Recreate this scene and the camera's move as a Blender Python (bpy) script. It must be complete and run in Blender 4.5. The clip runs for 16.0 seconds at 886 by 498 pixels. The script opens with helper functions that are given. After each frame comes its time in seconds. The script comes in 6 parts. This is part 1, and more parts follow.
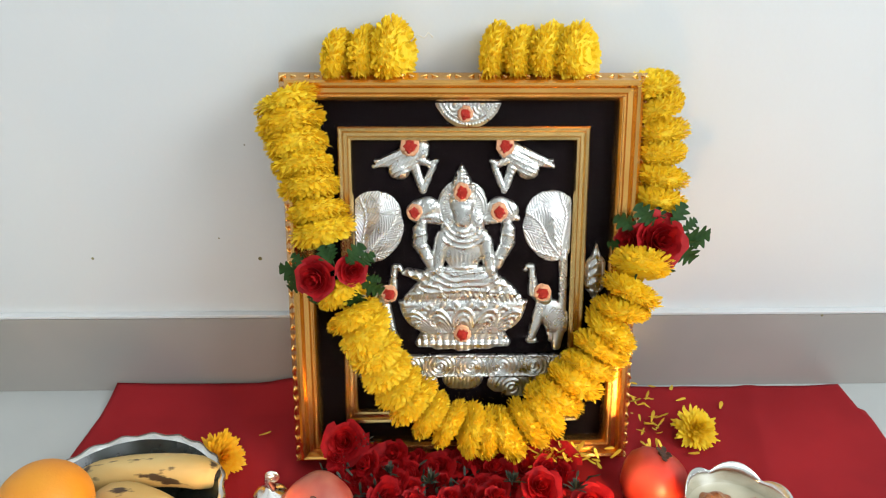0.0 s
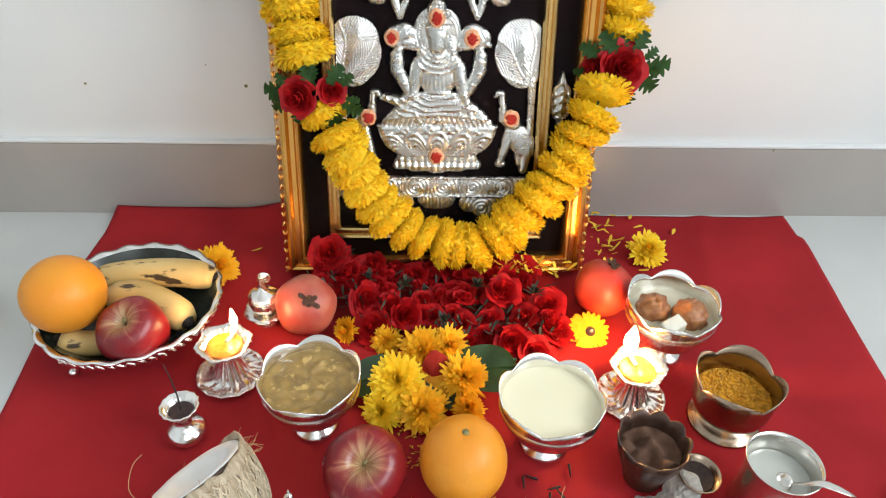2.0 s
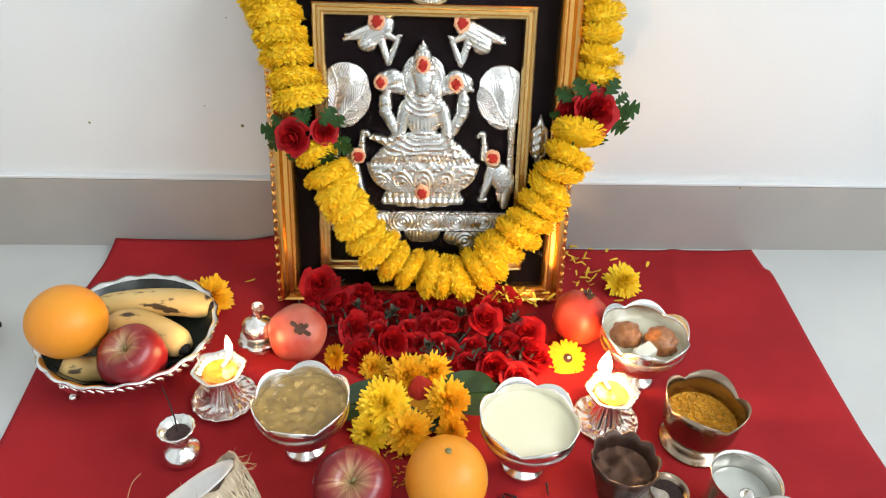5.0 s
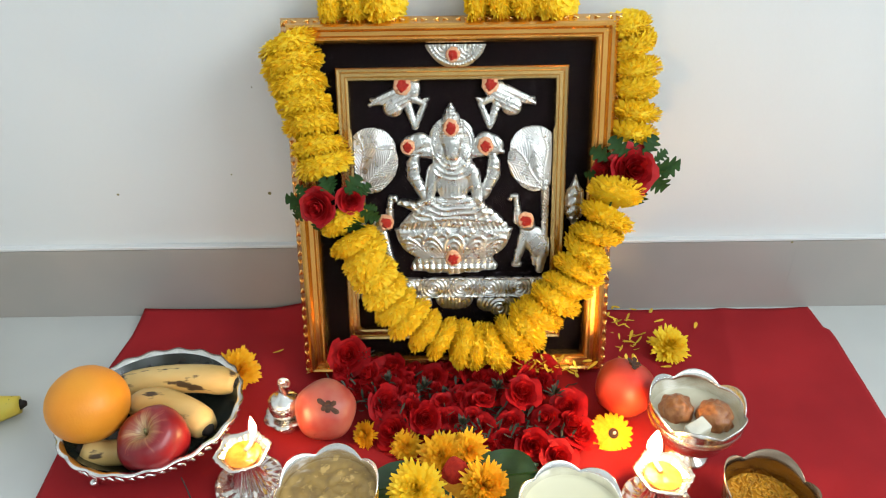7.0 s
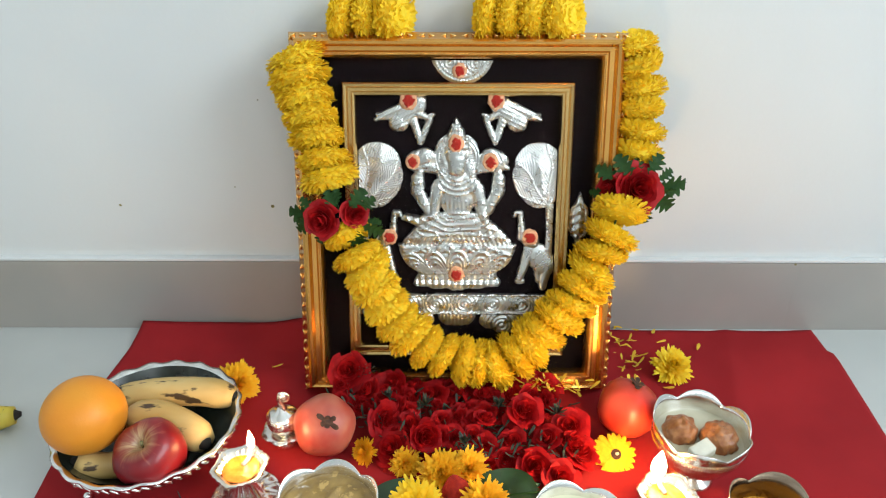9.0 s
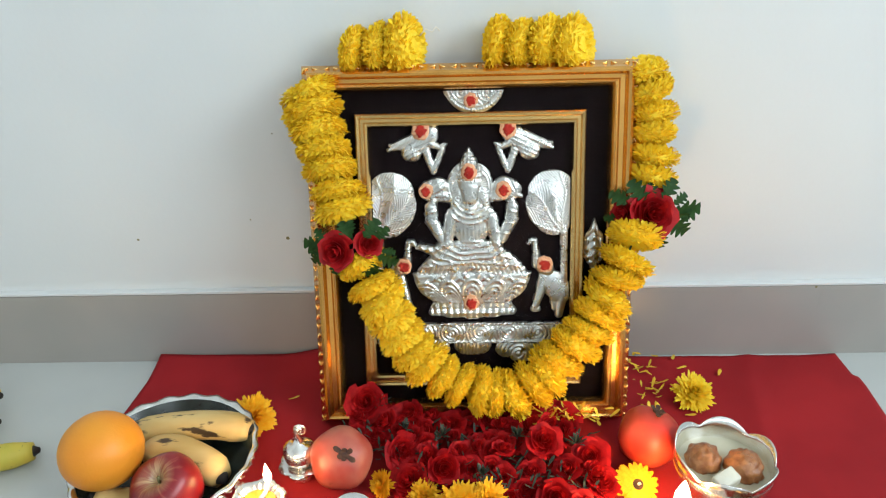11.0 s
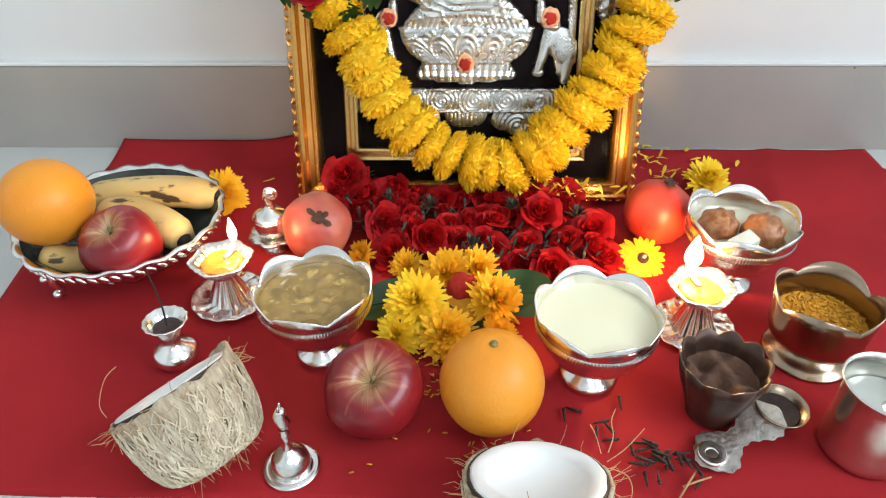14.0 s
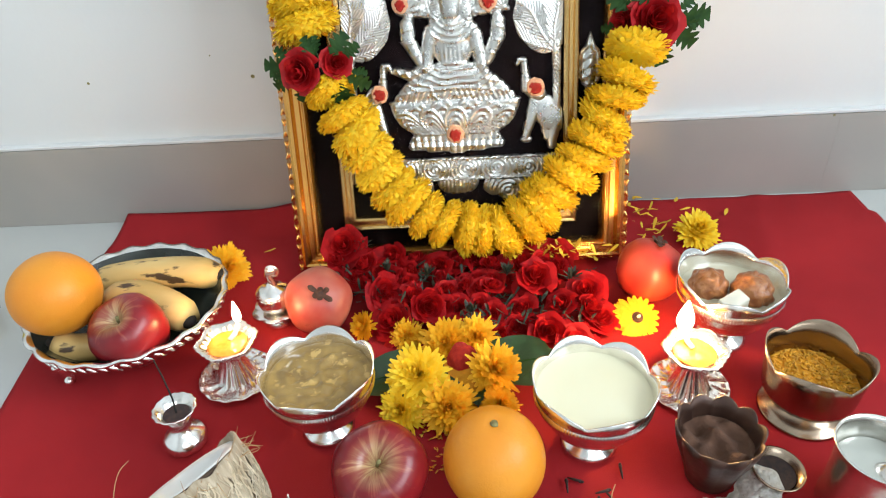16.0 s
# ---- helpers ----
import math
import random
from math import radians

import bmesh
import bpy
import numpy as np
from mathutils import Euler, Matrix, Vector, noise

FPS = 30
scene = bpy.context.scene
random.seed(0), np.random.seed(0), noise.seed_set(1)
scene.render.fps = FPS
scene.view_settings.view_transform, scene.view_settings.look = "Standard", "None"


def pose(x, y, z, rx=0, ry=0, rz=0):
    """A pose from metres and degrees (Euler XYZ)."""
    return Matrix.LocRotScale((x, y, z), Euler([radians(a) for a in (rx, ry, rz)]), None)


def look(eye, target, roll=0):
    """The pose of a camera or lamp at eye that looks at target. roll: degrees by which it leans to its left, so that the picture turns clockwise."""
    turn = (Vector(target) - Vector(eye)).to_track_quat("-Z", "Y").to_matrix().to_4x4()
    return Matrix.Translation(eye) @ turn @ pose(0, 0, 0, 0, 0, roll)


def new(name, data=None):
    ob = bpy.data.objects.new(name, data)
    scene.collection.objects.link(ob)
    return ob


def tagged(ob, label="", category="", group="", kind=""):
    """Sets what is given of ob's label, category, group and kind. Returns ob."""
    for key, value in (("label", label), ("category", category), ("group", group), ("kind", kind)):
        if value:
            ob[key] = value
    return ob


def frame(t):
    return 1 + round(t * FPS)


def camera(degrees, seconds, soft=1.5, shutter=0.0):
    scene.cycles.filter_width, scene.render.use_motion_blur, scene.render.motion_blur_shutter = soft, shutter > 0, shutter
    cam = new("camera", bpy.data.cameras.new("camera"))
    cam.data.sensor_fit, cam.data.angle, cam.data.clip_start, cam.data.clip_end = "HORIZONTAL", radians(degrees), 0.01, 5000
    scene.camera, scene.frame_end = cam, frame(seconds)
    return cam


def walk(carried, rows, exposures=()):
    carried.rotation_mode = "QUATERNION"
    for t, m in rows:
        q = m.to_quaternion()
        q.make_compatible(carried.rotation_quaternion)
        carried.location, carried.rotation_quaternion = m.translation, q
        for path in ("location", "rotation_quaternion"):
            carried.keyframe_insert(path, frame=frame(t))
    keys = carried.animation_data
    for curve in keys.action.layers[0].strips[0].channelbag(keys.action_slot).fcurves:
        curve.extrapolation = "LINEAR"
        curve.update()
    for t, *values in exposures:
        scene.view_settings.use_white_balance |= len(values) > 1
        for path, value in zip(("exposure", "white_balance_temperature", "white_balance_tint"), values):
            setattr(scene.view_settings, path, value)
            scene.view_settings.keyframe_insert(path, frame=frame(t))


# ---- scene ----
cam = camera(65.9, 16.0, 1.1)
PATH = [
    (0, (-0.032, -0.662, 0.522), (0.014, 1.116, -0.393), 0.4),
    (0.5, (-0.024, -0.665, 0.517), (0.072, 1.074, -0.467), 1.7),
    (1, (-0.02, -0.68, 0.52), (0.038, 0.992, -0.577), -0.7),
    (1.5, (-0.025, -0.714, 0.517), (-0.058, 0.916, -0.64), -1.4),
    (2, (-0.017, -0.736, 0.511), (0.056, 0.838, -0.721), 1.8),
    (2.5, (-0.028, -0.751, 0.52), (-0.035, 0.784, -0.761), -1.1),
    (3, (-0.025, -0.763, 0.517), (0.043, 0.713, -0.831), 2.5),
    (3.5, (-0.012, -0.768, 0.517), (0.05, 0.725, -0.812), 1.2),
    (4, (-0.01, -0.777, 0.518), (0.041, 0.723, -0.803), 0.8),
    (4.5, (-0.012, -0.772, 0.528), (0.111, 0.795, -0.708), 2.8),
    (4.7, (-0.016, -0.773, 0.531), (0.103, 0.826, -0.665), 2.8),
    (7, (-0.007, -0.729, 0.535), (-0.012, 0.978, -0.508), -0.9),
    (7.5, (-0.013, -0.728, 0.53), (0.042, 0.995, -0.484), 1.3),
    (8, (-0.012, -0.726, 0.526), (0.019, 1.0, -0.484), 0.8),
    (8.5, (-0.015, -0.731, 0.53), (-0.01, 1.013, -0.449), 0.4),
    (9, (-0.013, -0.729, 0.528), (-0.011, 1.009, -0.461), 0.2),
    (9.2, (-0.009, -0.728, 0.529), (-0.036, 1.012, -0.457), -0.5),
    (11.3, (-0.012, -0.727, 0.529), (-0.057, 1.051, -0.387), -1.6),
    (11.5, (-0.014, -0.724, 0.523), (-0.051, 1.039, -0.421), -1.1),
    (12, (-0.015, -0.712, 0.484), (-0.127, 1.017, -0.514), -2.3),
    (12.5, (-0.017, -0.709, 0.463), (-0.137, 0.974, -0.61), -2.6),
    (13, (-0.004, -0.708, 0.437), (-0.068, 0.875, -0.783), -1.5),
    (13.5, (0.004, -0.713, 0.411), (-0.059, 0.926, -0.733), -1.0),
    (14, (-0.002, -0.723, 0.386), (-0.051, 0.878, -0.812), -0.7),
    (14.5, (0.001, -0.728, 0.377), (-0.043, 0.832, -0.873), -0.8),
    (15, (0.006, -0.725, 0.38), (-0.024, 0.852, -0.85), -1.4),
    (15.5, (0.007, -0.718, 0.399), (-0.004, 0.92, -0.748), -1.8),
    (16, (0.004, -0.713, 0.428), (-0.052, 0.93, -0.711), -3.5),
]
walk(cam, [(t, look(eye, target, roll)) for t, eye, target, roll in PATH],
     [(0.0, 0.13, 6550, 9), (1.0, 0.10, 6550, 10), (2.5, 0.20, 6680, 11), (3.0, 0.24, 6700, 11), (3.5, 0.27, 6700, 11), (4.5, 0.29, 6650, 11), (7.0, 0.09, 6500, 7), (8.0, 0.07, 6350, 5),
      (9.0, 0.06, 6350, 5), (11.5, 0.05, 6300, 4), (12.5, 0.05, 6350, 6), (14.5, 0.27, 6330, 9), (16.0, 0.26, 6350, 8)])

# ---- world, daylight from the east window, an added front light, the two flames ----
world = bpy.data.worlds.new("sky")
scene.world = world
world.use_nodes = True
wn = world.node_tree
sky = wn.nodes.new("ShaderNodeTexSky")
sky.sky_type, sky.sun_disc, sky.sun_elevation, sky.sun_rotation = "NISHITA", False, radians(40), radians(100)
wn.nodes["Background"].inputs["Strength"].default_value = 0.1
wn.links.new(sky.outputs["Color"], wn.nodes["Background"].inputs["Color"])


def room_light(name, eye, target, w, h, power, colour):
    lamp = bpy.data.lights.new(name, "AREA")
    lamp.shape, lamp.size, lamp.size_y, lamp.energy, lamp.color = "RECTANGLE", w, h, power, colour
    new(name, lamp).matrix_world = look(eye, target)


room_light("daylight_east", (1.68, -1.35, 1.50), (0, -1.35, 1.50), 1.5, 1.3, 49.5, (0.85, 0.94, 1.0))
# fill light added to brighten the front faces, set high to miss the glass
room_light("added_front_light", (0.6, -2.98, 2.15), (0.6, 0, 1.2), 1.6, 0.7, 15.5, (0.86, 0.95, 1.0))


def flame_light(place, power):
    lamp = bpy.data.lights.new("flame_light", "POINT")
    lamp.energy, lamp.color, lamp.shadow_soft_size = power, (1.0, 0.58, 0.22), 0.006
    new("flame_light", lamp).location = place


# ---- materials ----
def material(name, colour, rough=0.5, metal=0.0, second=None, scale=30.0, detail=3.0, bump=0.0, bump_scale=200.0, island=0.0,
             spots=None, spot_scale=40.0, spot_at=0.62, coat=0.0, rough_var=0.0, stretch=(1, 1, 1), sub=0.0, spec=0.5, emit=0.0, thin=0.0):
    m = bpy.data.materials.new(name)
    m.use_nodes = True
    t = m.node_tree
    b = t.nodes["Principled BSDF"]
    b.inputs["Roughness"].default_value, b.inputs["Metallic"].default_value = rough, metal
    b.inputs["Coat Weight"].default_value, b.inputs["Specular IOR Level"].default_value = coat, spec
    b.inputs["Coat Roughness"].default_value = 0.08
    if sub:
        b.inputs["Subsurface Weight"].default_value, b.inputs["Subsurface Scale"].default_value = sub, 0.004
    co = t.nodes.new("ShaderNodeTexCoord")
    mp = t.nodes.new("ShaderNodeMapping")
    mp.inputs["Scale"].default_value = stretch
    t.links.new(co.outputs["Object"], mp.inputs["Vector"])

    def tex(s, d):
        n = t.nodes.new("ShaderNodeTexNoise")
        n.inputs["Scale"].default_value, n.inputs["Detail"].default_value = s, d
        t.links.new(mp.outputs["Vector"], n.inputs["Vector"])
        return n.outputs["Fac"]

    def mix(fac, a, c, kind="MIX"):
        n = t.nodes.new("ShaderNodeMix")
        n.data_type, n.blend_type = "RGBA", kind
        for k, v in ((0, fac), (6, a), (7, c)):
            if isinstance(v, bpy.types.NodeSocket):
                t.links.new(v, n.inputs[k])
            else:
                n.inputs[k].default_value = v
        return n.outputs[2]

    def ramp(fac, lo, hi):
        n = t.nodes.new("ShaderNodeMapRange")
        n.inputs["From Min"].default_value, n.inputs["From Max"].default_value = lo, hi
        t.links.new(fac, n.inputs["Value"])
        return n.outputs["Result"]

    c1 = (*colour, 1)
    c2 = (*(second or [v * 0.8 for v in colour]), 1)
    out = mix(ramp(tex(scale, detail), 0.35, 0.65), c1, c2)
    if spots:
        out = mix(ramp(tex(spot_scale, 4.0), spot_at, spot_at + 0.06), out, (*spots, 1))
    if island:
        g = t.nodes.new("ShaderNodeNewGeometry")
        hv = t.nodes.new("ShaderNodeHueSaturation")
        hv.inputs["Saturation"].default_value = 1.0
        r = t.nodes.new("ShaderNodeMapRange")
        r.inputs["To Min"].default_value, r.inputs["To Max"].default_value = 1 - island, 1 + island
        t.links.new(g.outputs["Random Per Island"], r.inputs["Value"])
        t.links.new(r.outputs["Result"], hv.inputs["Value"])
        t.links.new(out, hv.inputs["Color"])
        out = hv.outputs["Color"]
    t.links.new(out, b.inputs["Base Color"])
    if rough_var:
        n = t.nodes.new("ShaderNodeMapRange")
        n.inputs["To Min"].default_value, n.inputs["To Max"].default_value = max(0.02, rough - rough_var), rough + rough_var
        t.links.new(tex(scale * 2.3, 4.0), n.inputs["Value"])
        t.links.new(n.outputs["Result"], b.inputs["Roughness"])
    if bump:
        n = t.nodes.new("ShaderNodeBump")
        n.inputs["Strength"].default_value, n.inputs["Distance"].default_value = bump, 0.001
        t.links.new(tex(bump_scale, 3.0), n.inputs["Height"])
        t.links.new(n.outputs["Normal"], b.inputs["Normal"])
    if thin:
        tr = t.nodes.new("ShaderNodeBsdfTranslucent")
        t.links.new(out, tr.inputs["Color"])
        ms = t.nodes.new("ShaderNodeMixShader")
        ms.inputs[0].default_value = thin
        t.links.new(b.outputs[0], ms.inputs[1])
        t.links.new(tr.outputs[0], ms.inputs[2])
        t.links.new(ms.outputs[0], t.nodes["Material Output"].inputs["Surface"])
    if emit:
        t.links.new(out, b.inputs["Emission Color"])
        b.inputs["Emission Strength"].default_value = emit
    return m


M = {
    "wall": material("wall_paint", (0.74, 0.74, 0.73), 0.6, second=(0.70, 0.70, 0.695), scale=2.5, bump=0.12, bump_scale=180),
    "skirting": material("skirting_tile", (0.40, 0.36, 0.325), 0.32, second=(0.36, 0.335, 0.305), scale=7, bump=0.02),
    "floor": material("floor_tile", (0.56, 0.565, 0.54), 0.20, second=(0.51, 0.52, 0.505), scale=6, rough_var=0.06),
    "grout": material("grout", (0.31, 0.285, 0.26), 0.9),
    "cloth": material("red_cloth", (0.365, 0.016, 0.020), 0.85, second=(0.295, 0.012, 0.016), scale=9, bump=0.35, bump_scale=1500, spec=0.2),
    "gold": material("gilt_wood", (0.78, 0.42, 0.115), 0.22, 0.95, second=(0.70, 0.36, 0.090), scale=25, rough_var=0.05),
    "gilt_pale": material("pale_gilt", (0.87, 0.58, 0.23), 0.20, 0.97, second=(0.82, 0.52, 0.19), scale=15),
    "velvet": material("dark_velvet", (0.005, 0.0018, 0.0024), 0.8, second=(0.0035, 0.0012, 0.0016), scale=40, spec=0.1),
    "silver": material("silver", (0.90, 0.89, 0.87), 0.21, 1.0, second=(0.80, 0.78, 0.75), scale=90, rough_var=0.08, bump=0.05, bump_scale=250),
    "foil": material("embossed_silver_foil", (0.85, 0.84, 0.81), 0.28, 1.0, second=(0.75, 0.74, 0.70), scale=60, rough_var=0.06, bump=0.03, bump_scale=500),
    "engraved": material("engraved_silver", (0.88, 0.87, 0.84), 0.32, 1.0, second=(0.70, 0.67, 0.62), scale=260, rough_var=0.12, bump=0.9, bump_scale=330),
    "steel": material("steel", (0.74, 0.72, 0.69), 0.24, 1.0, second=(0.66, 0.63, 0.58), scale=30, rough_var=0.05, stretch=(1, 1, 6)),
    "bronzed": material("bronzed_steel", (0.40, 0.31, 0.23), 0.24, 1.0, second=(0.33, 0.24, 0.17), scale=30, rough_var=0.05),
    "copper_dark": material("tarnished_copper", (0.085, 0.042, 0.028), 0.40, 0.35, second=(0.045, 0.022, 0.016), scale=50, rough_var=0.15, bump=0.2),
    "dark_inside": material("dark_bowl_inside", (0.020, 0.026, 0.020), 0.25, second=(0.012, 0.015, 0.012), scale=60),
    "yellow": material("yellow_petal", (1.0, 0.69, 0.024), 0.55, second=(1.0, 0.77, 0.060), scale=220, island=0.07, spec=0.25, thin=0.18),
    "orange_petal": material("orange_petal", (0.90, 0.46, 0.014), 0.55, second=(0.92, 0.56, 0.030), scale=260, island=0.05, spec=0.25, thin=0.2),
    "pale_petal": material("pale_yellow_petal", (0.80, 0.55, 0.06), 0.6, second=(0.72, 0.42, 0.03), scale=80, island=0.2, spec=0.25),
    "rose": material("rose_petal", (0.49, 0.009, 0.011), 0.55, second=(0.32, 0.004, 0.008), scale=150, spec=0.15, thin=0.2),
    "rose_dark": material("dark_rose_petal", (0.42, 0.008, 0.011), 0.5, second=(0.28, 0.004, 0.007), scale=120, island=0.25, spec=0.3),
    "green": material("leaf_green", (0.026, 0.074, 0.014), 0.55, second=(0.014, 0.044, 0.010), scale=90, island=0.15, spec=0.2),
    "betel": material("betel_leaf", (0.022, 0.060, 0.018), 0.35, second=(0.014, 0.040, 0.012), scale=60, bump=0.2, bump_scale=200),
    "sepal": material("dark_sepal", (0.03, 0.045, 0.025), 0.6, second=(0.06, 0.06, 0.045), scale=120, island=0.3),
    "orange": material("orange_peel", (0.81, 0.275, 0.020), 0.42, second=(0.81, 0.31, 0.026), scale=18, bump=0.25, bump_scale=420, spec=0.4),
    "stem": material("dry_stem", (0.16, 0.13, 0.05), 0.8, second=(0.28, 0.25, 0.10), scale=300),
    "pome": material("pomegranate_skin", (0.40, 0.052, 0.038), 0.40, second=(0.46, 0.14, 0.095), scale=30, rough_var=0.08, spots=(0.30, 0.05, 0.03), spot_scale=90, spot_at=0.68),
    "pome_red": material("red_pomegranate_skin", (0.45, 0.025, 0.018), 0.40, second=(0.54, 0.060, 0.030), scale=30, rough_var=0.06),
    "calyx": material("pomegranate_calyx", (0.045, 0.02, 0.014), 0.8, second=(0.10, 0.04, 0.02), scale=200),
    "banana": material("ripe_banana", (0.66, 0.47, 0.19), 0.5, second=(0.58, 0.36, 0.11), scale=30, spots=(0.07, 0.04, 0.02), spot_scale=70, spot_at=0.585, stretch=(0.45, 1.3, 1.3), bump=0.1),
    "banana_green": material("yellow_banana", (0.70, 0.52, 0.06), 0.5, second=(0.50, 0.44, 0.06), scale=25, spots=(0.10, 0.07, 0.03), spot_scale=140, spot_at=0.68),
    "banana_tip": material("black_banana_tip", (0.02, 0.014, 0.01), 0.8),
    "milk": material("milk", (0.85, 0.80, 0.58), 0.3, second=(0.83, 0.77, 0.53), scale=12),
    "payasam": material("brown_pudding", (0.27, 0.165, 0.055), 0.30, second=(0.40, 0.25, 0.075), scale=70, detail=4, bump=0.8, bump_scale=130, spots=(0.56, 0.36, 0.12), spot_scale=110, spot_at=0.57),
    "cream": material("creamy_syrup", (0.62, 0.57, 0.42), 0.25, second=(0.54, 0.49, 0.34), scale=30),
    "sweet": material("brown_sweet", (0.27, 0.085, 0.026), 0.3, second=(0.42, 0.17, 0.06), scale=140, bump=1.0, bump_scale=300),
    "curd": material("white_curd", (0.82, 0.78, 0.66), 0.5, second=(0.74, 0.70, 0.58), scale=90, bump=0.3),
    "rice": material("turmeric_rice", (0.68, 0.34, 0.02), 0.6, second=(0.58, 0.25, 0.012), scale=200, island=0.25),
    "powder": material("brown_powder", (0.14, 0.068, 0.040), 0.95, second=(0.085, 0.040, 0.024), scale=60, bump=0.7, bump_scale=500),
    "kumkum": material("red_vermilion", (0.46, 0.022, 0.008), 0.9, second=(0.36, 0.012, 0.006), scale=300, bump=0.6, bump_scale=900),
    "sandal": material("sandal_paste", (0.78, 0.42, 0.24), 0.9, second=(0.70, 0.34, 0.18), scale=300, bump=0.4, bump_scale=800),
    "turmeric": material("turmeric_powder", (0.70, 0.33, 0.015), 0.95, second=(0.60, 0.24, 0.012), scale=150, bump=0.7, bump_scale=700),
    "oil": material("lamp_oil_and_ghee", (0.80, 0.28, 0.045), 0.22, second=(0.76, 0.17, 0.015), scale=90, bump=0.3),
    "water": material("water_in_steel", (0.48, 0.49, 0.44), 0.03, 0.15, second=(0.44, 0.45, 0.41), scale=25),
    "husk": material("coconut_fibre", (0.50, 0.41, 0.30), 0.9, second=(0.34, 0.26, 0.17), scale=50, stretch=(5, 5, 1), bump=0.9, bump_scale=160, island=0.2),
    "fibre": material("pale_fibre", (0.70, 0.60, 0.45), 0.9, second=(0.56, 0.45, 0.31), scale=120, island=0.25),
    "split": material("dark_husk_split", (0.13, 0.085, 0.05), 0.95, second=(0.07, 0.045, 0.028), scale=200, island=0.3),
    "shell": material("coconut_shell", (0.045, 0.025, 0.015), 0.7, second=(0.09, 0.05, 0.03), scale=120),
    "coconut": material("coconut_flesh", (0.84, 0.83, 0.81), 0.42, second=(0.80, 0.79, 0.77), scale=25, bump=0.12, bump_scale=120),
    "clove": material("dark_cloves", (0.020, 0.010, 0.010), 0.6, second=(0.045, 0.02, 0.015), scale=300, island=0.3),
    "straw": material("straw", (0.55, 0.34, 0.16), 0.8, second=(0.45, 0.25, 0.12), scale=200),
    "cotton": material("wick_cotton", (0.75, 0.70, 0.60), 0.9),
    "ash": material("burnt_wick", (0.02, 0.018, 0.016), 0.9),
    "paper": material("newsprint", (0.62, 0.62, 0.58), 0.9, second=(0.56, 0.56, 0.53), scale=60),
    "ink": material("newspaper_ink", (0.045, 0.050, 0.055), 0.85, second=(0.09, 0.10, 0.11), scale=120),
    "ink_grey": material("grey_newspaper_picture", (0.16, 0.17, 0.18), 0.85, second=(0.08, 0.09, 0.10), scale=50),
    "print": material("faded_small_print", (0.36, 0.36, 0.35), 0.85),
    "ink_red": material("red_newspaper_ink", (0.55, 0.05, 0.04), 0.85),
    "match_yellow": material("yellow_card", (0.80, 0.62, 0.04), 0.5, second=(0.75, 0.55, 0.03), scale=60),
    "match_side": material("striker_strip", (0.16, 0.09, 0.06), 0.9, second=(0.10, 0.06, 0.05), scale=400),
    "sticker": material("fruit_sticker", (0.75, 0.75, 0.74), 0.4),
    "flame": material("flame", (1.0, 0.72, 0.32), 0.5, second=(1.0, 0.80, 0.45), scale=20, emit=34.0),
}


